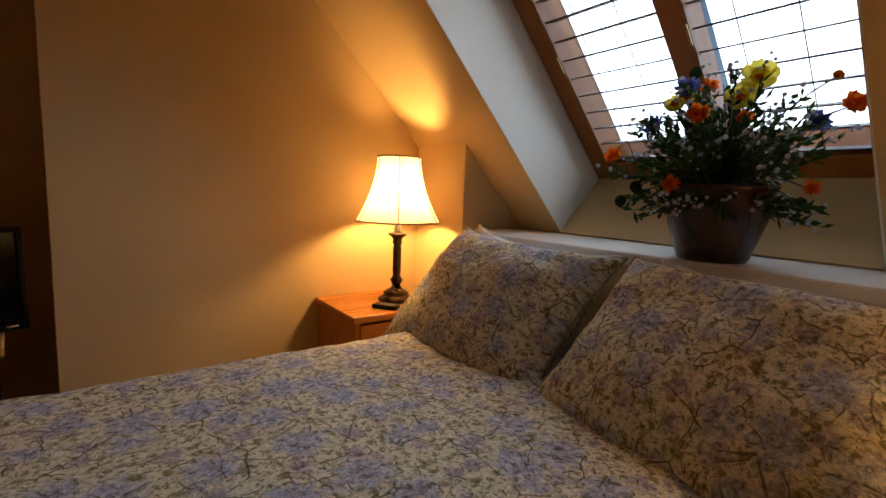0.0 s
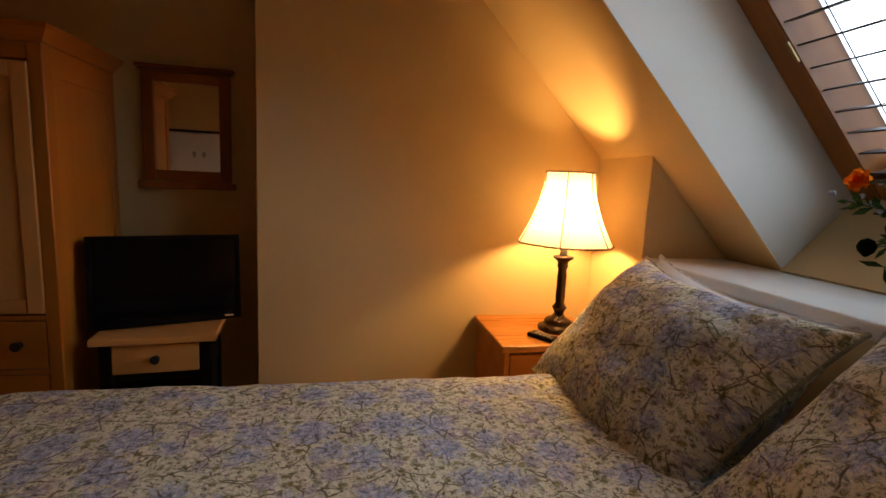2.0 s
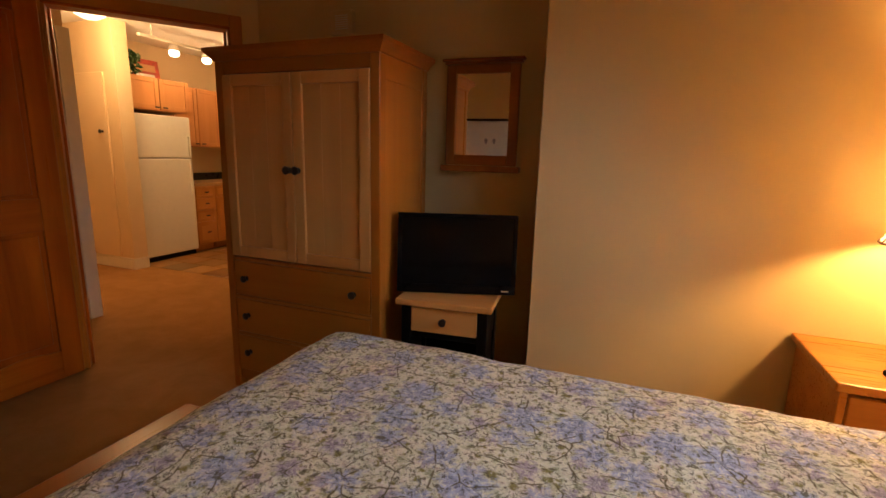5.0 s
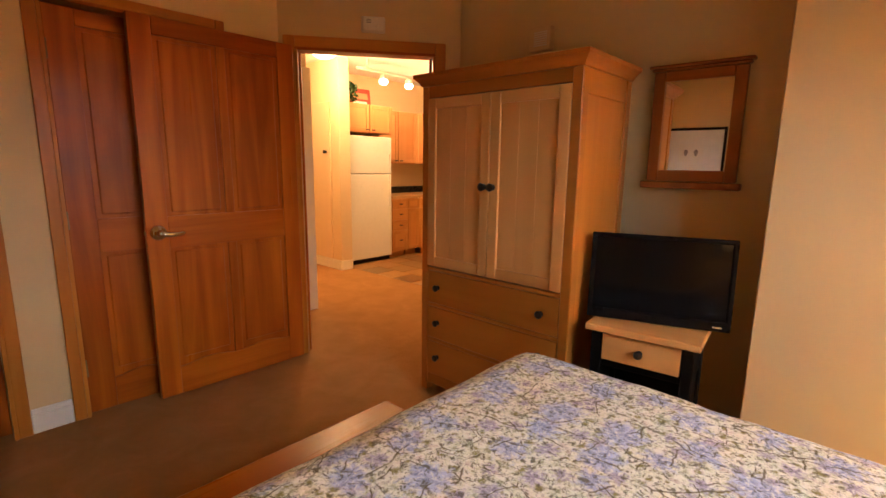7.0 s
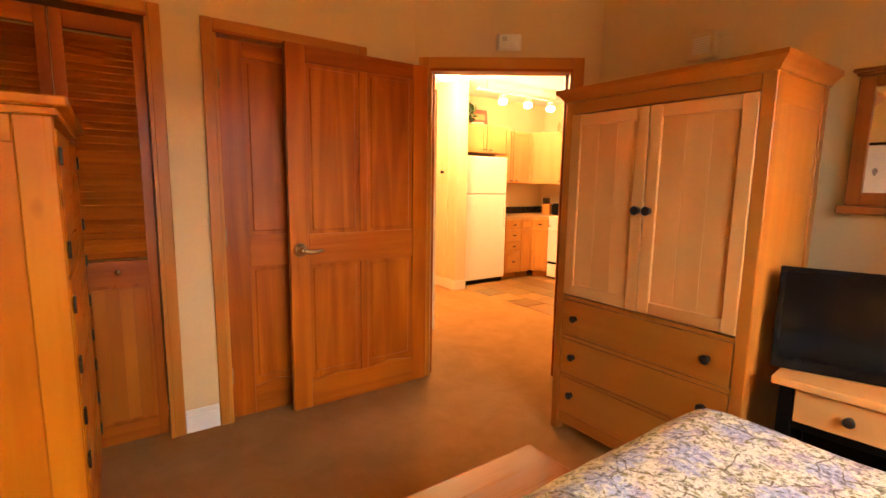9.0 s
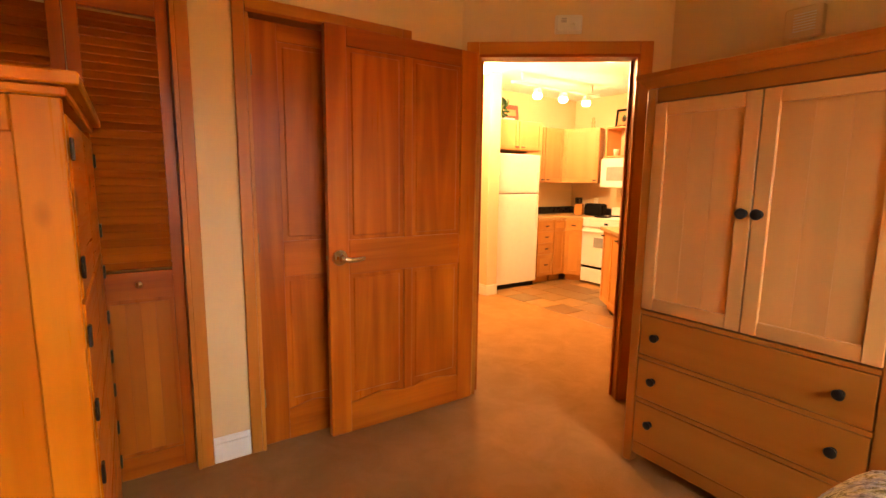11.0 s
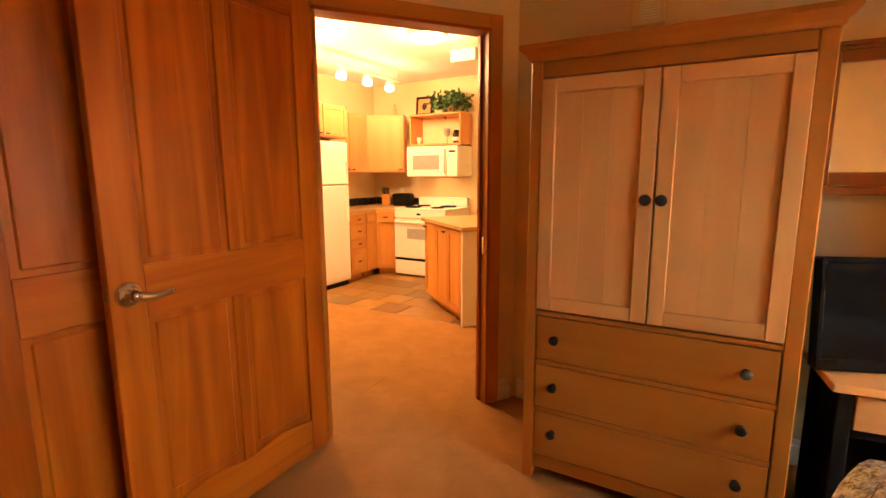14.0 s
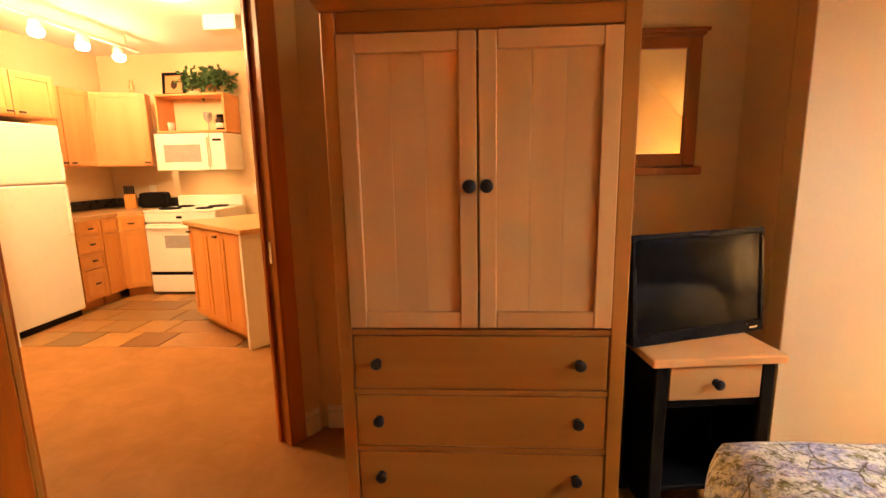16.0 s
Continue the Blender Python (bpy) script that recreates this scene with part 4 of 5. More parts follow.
def wardrobe():
    """Maple wardrobe; origin on the floor at its front left corner, front towards -y."""
    X0, X1, Y0 = -2.05, -1.115, 2.76
    ob = thing("wardrobe", pose(X0, Y0, 0), "honey maple wardrobe with two doors above three drawers", "wardrobe")
    w, d, h = X1 - X0, 0.50, 1.735
    part("back_panel", box(0.02, w - 0.02, d - 0.02, d - 0.005, 0.06, h - 0.01), M["maple"], ob)
    for x0, x1 in ((0, 0.045), (w - 0.05, w)):
        part("corner_post", box(x0, x1, -0.004, 0.05, 0, h, r=0.004), M["maple"], ob)
        part("corner_post", box(x0, x1, d - 0.05, d, 0, h, r=0.004), M["maple"], ob)
    for x in (0.008, w - 0.022):
        part("side_panel", box(x, x + 0.014, 0.05, d - 0.05, 0.09, 1.63, r=0.0), M["maple"], ob)
        part("side_rail", box(x - 0.004, x + 0.018, 0.05, d - 0.05, 1.63, h, r=0.003), M["maple_y"], ob)
        part("side_rail", box(x - 0.004, x + 0.018, 0.05, d - 0.05, 0.05, 0.12, r=0.003), M["maple_y"], ob)
    part("frieze", box(0.045, w - 0.05, 0.0, 0.03, 1.675, h, r=0.003), M["maple_x"], ob)
    part("bottom_rail", box(0.045, w - 0.05, 0.004, 0.03, 0.05, 0.112, r=0.003), M["maple_x"], ob)
    part("bottom_board", box(0.03, w - 0.03, 0.03, d - 0.02, 0.06, 0.08, r=0), M["maple_x"], ob)
    part("shelf", box(0.03, w - 0.03, 0.03, d - 0.02, 0.735, 0.755, r=0), M["maple_x"], ob)
    for z in (0.317, 0.527, 0.737):
        part("divider", box(0.045, w - 0.05, -0.002, 0.03, z, z + 0.018, r=0.002), M["maple_x"], ob)
    # stepped cornice
    bm = bmesh.new()
    rings = []
    for e, z in ((0.0, h - 0.0), (0.006, h + 0.004), (0.012, h + 0.016), (0.024, h + 0.030), (0.036, h + 0.040), (0.038, h + 0.042), (0.038, h + 0.060), (0.030, h + 0.062)):
        rings.append([bm.verts.new(p) for p in ((-e, -e - 0.004, z), (w + e, -e - 0.004, z), (w + e, d + 0.3 * e, z), (-e, d + 0.3 * e, z))])
    for p, q in zip(rings, rings[1:]):
        for n in range(4):
            bm.faces.new((p[n], p[(n + 1) % 4], q[(n + 1) % 4], q[n]))
    bm.faces.new(rings[-1])
    bm.faces.new(rings[0][::-1])
    part("cornice", bm, M["maple_x"], ob)
    # doors
    half_w = (w - 0.095) / 2
    for n, x0 in enumerate((0.0455, 0.0455 + half_w + 0.002)):
        x1 = x0 + half_w - 0.003
        z0, z1, s = 0.763, 1.67, 0.055
        door = part("door", rbox(rbox(bmesh.new(), x0, x0 + s, -0.008, 0.014, z0, z1, 0.003), x1 - s, x1, -0.008, 0.014, z0, z1, 0.003), M["maple_pale"], ob, "pale maple frame-and-panel door")
        for a, b in ((z0, z0 + s), (z1 - s, z1)):
            part("rail", box(x0 + s, x1 - s, -0.0072, 0.013, a, b, r=0.003), M["maple_pale_x"], door)
        third = (x1 - x0 - 2 * s) / 3
        for k in range(3):
            part("board", box(x0 + s + k * third + 0.0002, x0 + s + (k + 1) * third - 0.0002, 0.0035, 0.011, z0 + s - 0.005, z1 - s + 0.005, r=0.0008), M["maple_pale"], door)
        knob(door, x1 - 0.024 if n == 0 else x0 + 0.024, -0.008, 1.22, 0.021, 0.034)
    for z0, z1, zk in ((0.548, 0.733, 0.642), (0.338, 0.523, 0.436), (0.116, 0.313, 0.227)):
        dr = part("drawer", box(0.049, w - 0.054, -0.003, 0.018, z0, z1, r=0.003), M["maple_x"], ob)
        for x in (0.127, w - 0.145):
            knob(dr, x, -0.003, zk, 0.019, 0.03)
    return ob


M["maple_y"] = wood("honey_maple_side", (0.55, 0.205, 0.030), (0.45, 0.155, 0.019), 1, 0.36, 0.7, bump=0.05)
wardrobe()


def tv_stand():
    ob = thing("small_table", pose(-0.825, 2.935, 0, 0, 0, 6.5), "black side table with a pale wood top and drawer", "side table")
    w, d, h = 0.45, 0.33, 0.66
    part("top", plank_table_top(bmesh.new(), -w / 2, w / 2, -d / 2, d / 2, h - 0.03, h), M["maple_pale_x"], ob, "pale maple top")
    for x in (-w / 2 + 0.045, w / 2 - 0.045):
        for y in (-d / 2 + 0.045, d / 2 - 0.045):
            part("leg", box(x - 0.022, x + 0.022, y - 0.022, y + 0.022, 0, h - 0.031, r=0.004), M["black"], ob, "black painted leg")
    part("drawer_box", box(-w / 2 + 0.068, w / 2 - 0.068, -d / 2 + 0.04, d / 2 - 0.03, 0.47, h - 0.032), M["black"], ob)
    dr = part("drawer", box(-w / 2 + 0.07, w / 2 - 0.07, -d / 2 + 0.022, -d / 2 + 0.039, 0.505, h - 0.038, r=0.003), M["maple_pale_x"], ob, "pale maple drawer front")
    knob(dr, 0, -d / 2 + 0.022, 0.565, 0.018, 0.03)
    for x in (-w / 2 + 0.03, w / 2 - 0.045):
        part("side_rail", box(x, x + 0.015, -d / 2 + 0.068, d / 2 - 0.068, 0.47, h - 0.034), M["black"], ob)
    part("back_panel", box(-w / 2 + 0.05, w / 2 - 0.05, d / 2 - 0.045, d / 2 - 0.03, 0.05, 0.469, r=0), M["black"], ob)
    for x in (-w / 2 + 0.036, w / 2 - 0.048):
        part("side_panel", box(x, x + 0.012, -d / 2 + 0.068, d / 2 - 0.068, 0.06, 0.469, r=0), M["black"], ob)
    part("lower_shelf", box(-w / 2 + 0.05, w / 2 - 0.05, -d / 2 + 0.05, d / 2 - 0.05, 0.15, 0.17, r=0.003), M["black"], ob)
    return ob


tv_stand()
tv = thing("television", pose(-0.807, 2.945, 0.651, 0, 0, 19.5) @ pose(0, 0, 0, -5, 0, 0), "black flat television standing on the side table", "television")
part("screen_body", box(-0.28, 0.28, -0.012, 0.03, 0.014, 0.39, r=0.005), M["bezel"], tv)
part("screen", box(-0.262, 0.262, -0.0135, -0.0125, 0.055, 0.372, r=0), M["screen"], tv, "dark glossy screen")
for a, b, c, d in ((-0.282, 0.282, 0.374, 0.392), (-0.282, 0.282, 0.012, 0.053)):
    part("bezel", box(a, b, -0.02, -0.011, c, d, r=0.004), M["bezel"], tv)
for a, b in ((-0.2825, -0.2635), (0.2635, 0.2825)):
    part("bezel", box(a, b, -0.0195, -0.011, 0.0125, 0.3915, r=0.004), M["bezel"], tv)
part("maker_badge", box(0.215, 0.25, -0.021, -0.0195, 0.026, 0.033, r=0), M["steel"], tv, "small silver badge")

# framed wall mirror
mirror = thing("wall_mirror", pose(-0.857, NY - 0.008, 1.525, 0, 0, 2), "wall mirror in a red-brown wooden frame", "mirror")
for x0, x1 in ((-0.20, -0.148), (0.148, 0.20)):
    part("frame_stile", box(x0, x1, -0.03, -0.001, -0.265, 0.26, r=0.004), M["mirror_wood"], mirror)
for z0, z1 in ((-0.265, -0.21), (0.215, 0.262)):
    part("frame_rail", box(-0.148, 0.148, -0.029, -0.001, z0, z1, r=0.004), M["mirror_wood_x"], mirror)
part("cap", rbox(rbox(bmesh.new(), -0.222, 0.222, -0.05, -0.001, 0.276, 0.29, 0.004), -0.21, 0.21, -0.04, -0.001, 0.2625, 0.2755, 0.004), M["mirror_wood"], mirror)
part("sill", box(-0.222, 0.222, -0.05, -0.001, -0.30, -0.266, r=0.005), M["mirror_wood"], mirror)
part("mirror_glass", box(-0.15, 0.15, -0.014, -0.006, -0.212, 0.217, r=0), M["mirror"], mirror, "clear mirror glass")

# print on the south wall
pic = thing("framed_print", pose(-1.52, SY, 1.485, 0, 0, 180), "black-framed print of two small dark figures on white", "picture")
for x0, x1, z0, z1 in ((-0.33, -0.303, -0.27, 0.27), (0.303, 0.33, -0.27, 0.27), (-0.303, 0.303, -0.27, -0.243), (-0.303, 0.303, 0.243, 0.27)):
    part("frame_bar", box(x0, x1, -0.025, -0.001, z0, z1, r=0.003), M["black"], pic)
part("mat_board", box(-0.304, 0.304, -0.010, -0.002, -0.244, 0.244, r=0), M["paper"], pic)
part("print", box(-0.13, 0.13, -0.012, -0.0105, -0.10, 0.10, r=0), M["base"], pic)
for x in (-0.05, 0.05):
    part("printed_shape", lathe(bmesh.new(), [(0.001, -0.035), (0.012, -0.02), (0.022, 0.01), (0.016, 0.03), (0.001, 0.04)], 12), M["grey"], pic, "", pose(x, -0.0125, 0) @ Matrix.Diagonal((1, 0.03, 1, 1)))

# bench at the foot of the bed
bench = thing("bench", pose(-1.52, 2.035, 0), "low pine plank bench at the foot of the bed", "bench")
part("seat", box(0, 0.33, -0.84, 0.0, 0.345, 0.39, r=0.012, seg=2), M["pine_y"], bench)
for y in (-0.76, -0.10):
    for x in (0.04, 0.27):
        part("leg", box(x, x + 0.05, y, y + 0.05, 0, 0.344, r=0.006), M["pine"], bench)
    part("stretcher", box(0.09, 0.27, y + 0.012, y + 0.038, 0.27, 0.343, r=0.004), M["pine_x"], bench)


def pine_cabinet():
    """Tall pine cabinet on the south wall, front towards +y; origin at its north-east floor corner."""
    ob = thing("pine_cabinet", pose(-2.05, 0.725, 0), "knotty pine cabinet with black iron strap hinges", "cabinet")
    w, d, h = 0.95, 0.56, 1.49
    for y0, y1 in ((-0.085, 0), (-d, -d + 0.085)):
        part("side_stile", box(-0.025, 0.0, y0, y1, 0, h, r=0.004), M["pine"], ob)
    for z0, z1 in ((0.0, 0.10), (h - 0.075, h)):
        part("side_rail", box(-0.024, -0.001, -d + 0.085, -0.085, z0, z1, r=0.004), M["pine_y"], ob)
    wd = (d - 0.17) / 3
    for k in range(3):
        part("side_board", box(-0.02, -0.012, -d + 0.085 + k * wd + 0.0007, -d + 0.085 + (k + 1) * wd - 0.0007, 0.09, h - 0.07, r=0.0015), M["pine"], ob)
    part("side_panel", box(-w, -w + 0.025, -d, 0, 0, h), M["pine"], ob)
    part("back_panel", box(-w + 0.025, -0.025, -d, -d + 0.012, 0.02, h), M["pine"], ob)
    for z in (0.06, 0.75, h - 0.03):
        part("shelf", box(-w + 0.025, -0.025, -d + 0.012, -0.02, z - 0.01, z + 0.01, r=0), M["pine_x"], ob)
    bm = bmesh.new()
    for e, z0, z1 in ((0.010, h, h + 0.022), (0.034, h + 0.022, h + 0.05)):
        rbox(bm, -w - e, e, -d, e, z0, z1 - 0.0002, 0.004)
    part("cornice", bm, M["pine_x"], ob)
    for n, (z0, z1) in enumerate(((0.10, 0.40), (0.41, 0.70), (0.71, 1.04), (1.05, 1.46))):
        for x0, x1, hx in ((-w / 2 + 0.002, -0.028, -0.03), (-w + 0.028, -w / 2 - 0.002, -w + 0.03)):
            dr = part("door", box(x0, x1, -0.018, 0.004, z0, z1, r=0.004), M["pine_x"], ob)
            part("strap_hinge", rbox(rbox(bmesh.new(), hx - 0.012, hx + 0.012, 0.0045, 0.012, z0 + 0.05, z0 + 0.10, 0.002), hx - 0.02, hx + 0.02, 0.0045, 0.009, z0 + 0.065, z0 + 0.085, 0.002), M["knob"], dr, "black iron hinge")
            part("strap_hinge", rbox(bmesh.new(), hx - 0.012, hx + 0.012, 0.0045, 0.012, z1 - 0.10, z1 - 0.05, 0.002), M["knob"], dr, "black iron hinge")
            knob(dr, (x0 + x1) / 2, -0.012, (z0 + z1) / 2, 0.014, 0.02)
    return ob


pine_cabinet()

# small wall fixtures
det = thing("smoke_alarm", DM @ pose(0.58, 0, 2.205, 90, 0, 0), "white plastic smoke alarm above the doorway", "smoke alarm")
part("base", box(-0.076, 0.076, -0.05, 0.05, 0.0005, 0.02, r=0.009, seg=2), M["plastic"], det)
cover = part("cover", box(-0.07, 0.07, -0.045, 0.045, 0.0205, 0.04, r=0.016, seg=3), M["plastic"], det)
part("test_button", lathe(bmesh.new(), [(0.012, 0.0), (0.012, 0.003), (0.001, 0.004)], 16), M["base"], cover, "round test button", pose(0.02, -0.012, 0.04))
for k in range(3):
    part("slot", box(-0.045, -0.015, 0.004 + 0.009 * k, 0.008 + 0.009 * k, 0.0395, 0.041, r=0.0005), M["grey"], cover)
chime = thing("door_chime", pose(-1.725, NY, 2.05), "small cream chime box on the wall above the wardrobe", "door chime")
part("box", box(-0.072, 0.072, -0.05, -0.001, -0.065, 0.065, r=0.005), M["wall"], chime)
for k in range(7):
    part("slot", box(-0.035, 0.05, -0.0525, -0.0505, -0.04 + k * 0.012, -0.035 + k * 0.012, r=0.0005), M["plastic"], chime)

# ---- roof window flowers ----
rng = random.Random(7)
POT = Vector((1.30, 1.45, 1.04))
RIGHT, AWAY = Vector((0.403, -0.915, 0)), Vector((0.915, 0.403, 0))
flowers = thing("flower_arrangement", pose(*POT), "brown glazed pot of mixed orange, yellow and blue flowers", "flowers")
part("pot", lathe(bmesh.new(), [(0.098, 0), (0.106, 0.012), (0.12, 0.06), (0.14, 0.12), (0.15, 0.165), (0.157, 0.175), (0.157, 0.19), (0.150, 0.196), (0.152, 0.21), (0.163, 0.225), (0.165, 0.238), (0.155, 0.242), (0.14, 0.225), (0.02, 0.215)], 36), M["pot"], flowers, "brown glazed clay pot with raised bands")


def at_view(px, py, depth):
    return RIGHT * ((px - 1288) * 0.00150) + AWAY * depth + Vector((0, 0, (468 - py) * 0.00172))


def petals(bm, centre, up, count, length, width, cup, curl=0.15):
    """A ring of rounded petals about a centre."""
    q = Vector(up).normalized().to_track_quat("Z", "Y").to_matrix()
    for n in range(count):
        an = 2 * math.pi * n / count + rng.uniform(-0.15, 0.15)
        rad, tan = Vector((math.cos(an), math.sin(an), 0)), Vector((-math.sin(an), math.cos(an), 0))
        rows = []
        for u, wd in ((0.05, 0.25), (0.4, 0.85), (0.75, 1.0), (1.0, 0.55)):
            mid = rad * (length * u * math.cos(cup * u)) + Vector((0, 0, length * u * math.sin(cup * u) + curl * length * rng.uniform(-0.3, 0.3) * u))
            rows.append([bm.verts.new(centre + q @ (mid + tan * (s * wd * width / 2) + Vector((0, 0, abs(s) * 0.12 * length)))) for s in (-1, 0, 1)])
        for a, b in zip(rows, rows[1:]):
            for k in range(2):
                f = bm.faces.new((a[k], a[k + 1], b[k + 1], b[k]))
                f.smooth = True
    return bm


def stem_to(head, base=Vector((0, 0, 0.2))):
    bm = bmesh.new()
    root = base + Vector((rng.uniform(-0.06, 0.06), rng.uniform(-0.06, 0.06), 0))
    pts = [root.lerp(head, k / 5) + Vector((0, 0, 0.05 * math.sin(math.pi * k / 5))) for k in range(6)]
    for p, q in zip(pts, pts[1:]):
        tube(bm, p, q, 0.003, 0.0026, 5)
    return bm


def bloom(kind, px, py, depth, size, mat, label):
    size *= 1.1 if kind != "daffodil" else 0.85
    c = at_view(px, py, depth)
    up = (c - Vector((0, 0, 0.15))).normalized() * 0.35 - AWAY * 1.1 + Vector((0, 0, 0.1))
    bm = bmesh.new()
    if kind == "poppy":
        petals(bm, c, up, 5, size, size * 1.25, 1.15)
        petals(bm, c, up, 4, size * 0.8, size, 1.3)
    elif kind == "daffodil":
        petals(bm, c, up, 7, size, size * 0.75, 0.45)
        petals(bm, c, up, 7, size * 0.7, size * 0.5, 1.0)
    else:
        for k in range(3):
            petals(bm, c, up, 10, size * (1 - 0.22 * k), size * 0.4, 0.3 + 0.4 * k)
    f = part(kind, bm, M[mat], flowers, label)
    part("stem", stem_to(c), M["stem"], f)
    if kind == "daffodil":
        part("flower_heart", lathe(bmesh.new(), [(0.01, 0), (0.013, 0.012), (0.001, 0.018)], 8), M["orange"], f, "", Matrix.Translation(c) @ up.normalized().to_track_quat("Z", "Y").to_matrix().to_4x4())


for px, py, dp, sz in ((1240, 212, -0.10, 0.042), (1252, 152, 0.02, 0.034), (1320, 215, -0.04, 0.03), (1206, 333, -0.15, 0.036), (1078, 278, -0.04, 0.034), (1488, 197, -0.02, 0.04), (1437, 332, -0.06, 0.03)):
    bloom("poppy", px, py, dp, sz, "orange", "orange poppy bloom")
for px, py, dp, sz in ((1337, 146, -0.03, 0.066), (1310, 182, -0.07, 0.058), (1192, 183, -0.03, 0.04), (1466, 143, 0.02, 0.02), (1215, 172, -0.05, 0.035)):
    bloom("daffodil", px, py, dp, sz, "yellow", "yellow daffodil bloom")
for px, py, dp, sz in ((1213, 158, -0.06, 0.036), (1150, 218, -0.02, 0.032), (1442, 220, 0.0, 0.034), (1178, 175, 0.02, 0.02)):
    bloom("cornflower", px, py, dp, sz, "blue", "blue cornflower bloom")
bm, wb, sb = bmesh.new(), bmesh.new(), bmesh.new()


def small_leaf(bm, c, dv, ln, wd):
    dv = dv.normalized()
    side = dv.cross(Vector((rng.uniform(-1, 1), rng.uniform(-1, 1), rng.uniform(-0.3, 1)))).normalized()
    nrm = dv.cross(side)
    a, b, t_ = c, c + dv * ln * 0.5, c + dv * ln + nrm * ln * 0.15
    v = [bm.verts.new(p) for p in (a, b + side * wd / 2 + nrm * wd * 0.15, t_, b - side * wd / 2 + nrm * wd * 0.15)]
    m_ = bm.verts.new(b)
    bm.faces.new((v[0], v[1], m_))
    bm.faces.new((v[1], v[2], m_))
    bm.faces.new((v[2], v[3], m_))
    bm.faces.new((v[3], v[0], m_))


for k in range(200):
    an, el = rng.uniform(0, 2 * math.pi), rng.uniform(-0.25, 1.35)
    reach = rng.uniform(0.18, 0.31) * (1.0 if el < 0.9 else 1.15)
    dv = Vector((math.cos(an) * math.cos(el), math.sin(an) * math.cos(el) * 1.1, math.sin(el)))
    root = Vector((rng.uniform(-0.05, 0.05), rng.uniform(-0.05, 0.05), 0.215))
    tip = root + dv * reach + Vector((0, 0, 0.02 - (0.05 if el < 0.1 else 0)))
    if (POT + tip).x > 1.56:
        tip.x = 1.56 - POT.x + rng.uniform(-0.05, 0)
    tube(sb, root, tip, 0.0022, 0.0014, 4)
    for j in range(15):
        u = rng.uniform(0.25, 1.0)
        p = root.lerp(tip, u)
        lv = (dv + Vector((rng.uniform(-1, 1), rng.uniform(-1, 1), rng.uniform(-0.8, 0.8)))).normalized()
        small_leaf(bm, p, lv, rng.uniform(0.02, 0.048), rng.uniform(0.010, 0.021))
    if k % 2 == 0:
        for j in range(7):
            p = root.lerp(tip, rng.uniform(0.75, 1.08)) + Vector((rng.uniform(-0.02, 0.02), rng.uniform(-0.02, 0.02), rng.uniform(-0.015, 0.02)))
            bmesh.ops.create_icosphere(wb, subdivisions=1, radius=rng.uniform(0.004, 0.008), matrix=Matrix.Translation(p))
part("foliage", bm, M["leaf"], flowers, "dark green leaves")["kind"] = "stuff"
part("filler_blossom", wb, M["baby"], flowers, "tiny white filler blossom")["kind"] = "stuff"
part("twig", sb, M["stem"], flowers)["kind"] = "stuff"
for px, py, dp in ((1098, 366, -0.06), (1130, 338, -0.08), (1425, 360, -0.08), (1223, 120, 0.03)):
    c = at_view(px, py, dp)
    b = part("thistle_bud", lathe(bmesh.new(), [(0.003, -0.02), (0.016, -0.008), (0.02, 0.004), (0.014, 0.018), (0.001, 0.024)], 10, c), M["leaf"], flowers, "green thistle bud")
    part("stem", stem_to(c), M["stem"], b)

# ---- kitchen ----
gx0, gx1, gy0, gy1 = -5.765, -1.41, 4.45, 6.565
kfloor = struct("floor_kitchen", box(gx0, gx1, gy0, gy1, -0.06, -0.004, r=0), M["tile_grout"], "kitchen floor of mixed brown slate tiles", "floor")

fridge = thing("refrigerator", pose(-5.118, 4.447, 0), "white top-freezer refrigerator beside the counter", "refrigerator")
part("body", box(-0.60, -0.06, 0, 0.765, 0.03, 1.665, r=0.008), M["white_app"], fridge)
fz = part("freezer_door", box(-0.059, 0, 0.002, 0.763, 1.195, 1.672, r=0.012, seg=2), M["white_app"], fridge)
fd = part("fridge_door", box(-0.059, 0, 0.002, 0.763, 0.062, 1.185, r=0.012, seg=2), M["white_app"], fridge)
part("handle", box(0.001, 0.03, 0.71, 0.735, 1.21, 1.45, r=0.006), M["white_app"], fz)
part("handle", box(0.001, 0.03, 0.71, 0.735, 0.75, 1.17, r=0.006), M["white_app"], fd)
part("seal", box(-0.055, -0.012, 0.012, 0.753, 1.1845, 1.1955, r=0), M["grey"], fridge, "grey door seal")
part("grille", box(-0.50, -0.03, 0.02, 0.745, 0.0, 0.056, r=0.004), M["black"], fridge, "black toe grille")


def shaker(parent, x0, x1, z0, z1, material, s=0.05, y=0.0, name="door"):
    """A framed cabinet front in the plane y, facing -y."""
    d = part(name, rbox(rbox(rbox(rbox(bmesh.new(), x0, x0 + s, y - 0.02, y, z0, z1, 0.002), x1 - s, x1, y - 0.02, y, z0, z1, 0.002), x0 + s, x1 - s, y - 0.0195, y, z0, z0 + s, 0.002), x0 + s, x1 - s, y - 0.0195, y, z1 - s, z1, 0.002), M[material], parent)
    part("panel", box(x0 + s - 0.004, x1 - s + 0.004, y - 0.012, y - 0.004, z0 + s - 0.004, z1 - s + 0.004, r=0), M[material], d)
    return d


def pull(parent, x, y, z):
    return part("pull", rbox(rbox(bmesh.new(), x - 0.03, x + 0.03, y - 0.026, y - 0.016, z - 0.008, z + 0.008, 0.003), x - 0.006, x + 0.006, y - 0.017, y, z - 0.006, z + 0.006, 0), M["knob"], parent, "dark metal pull")


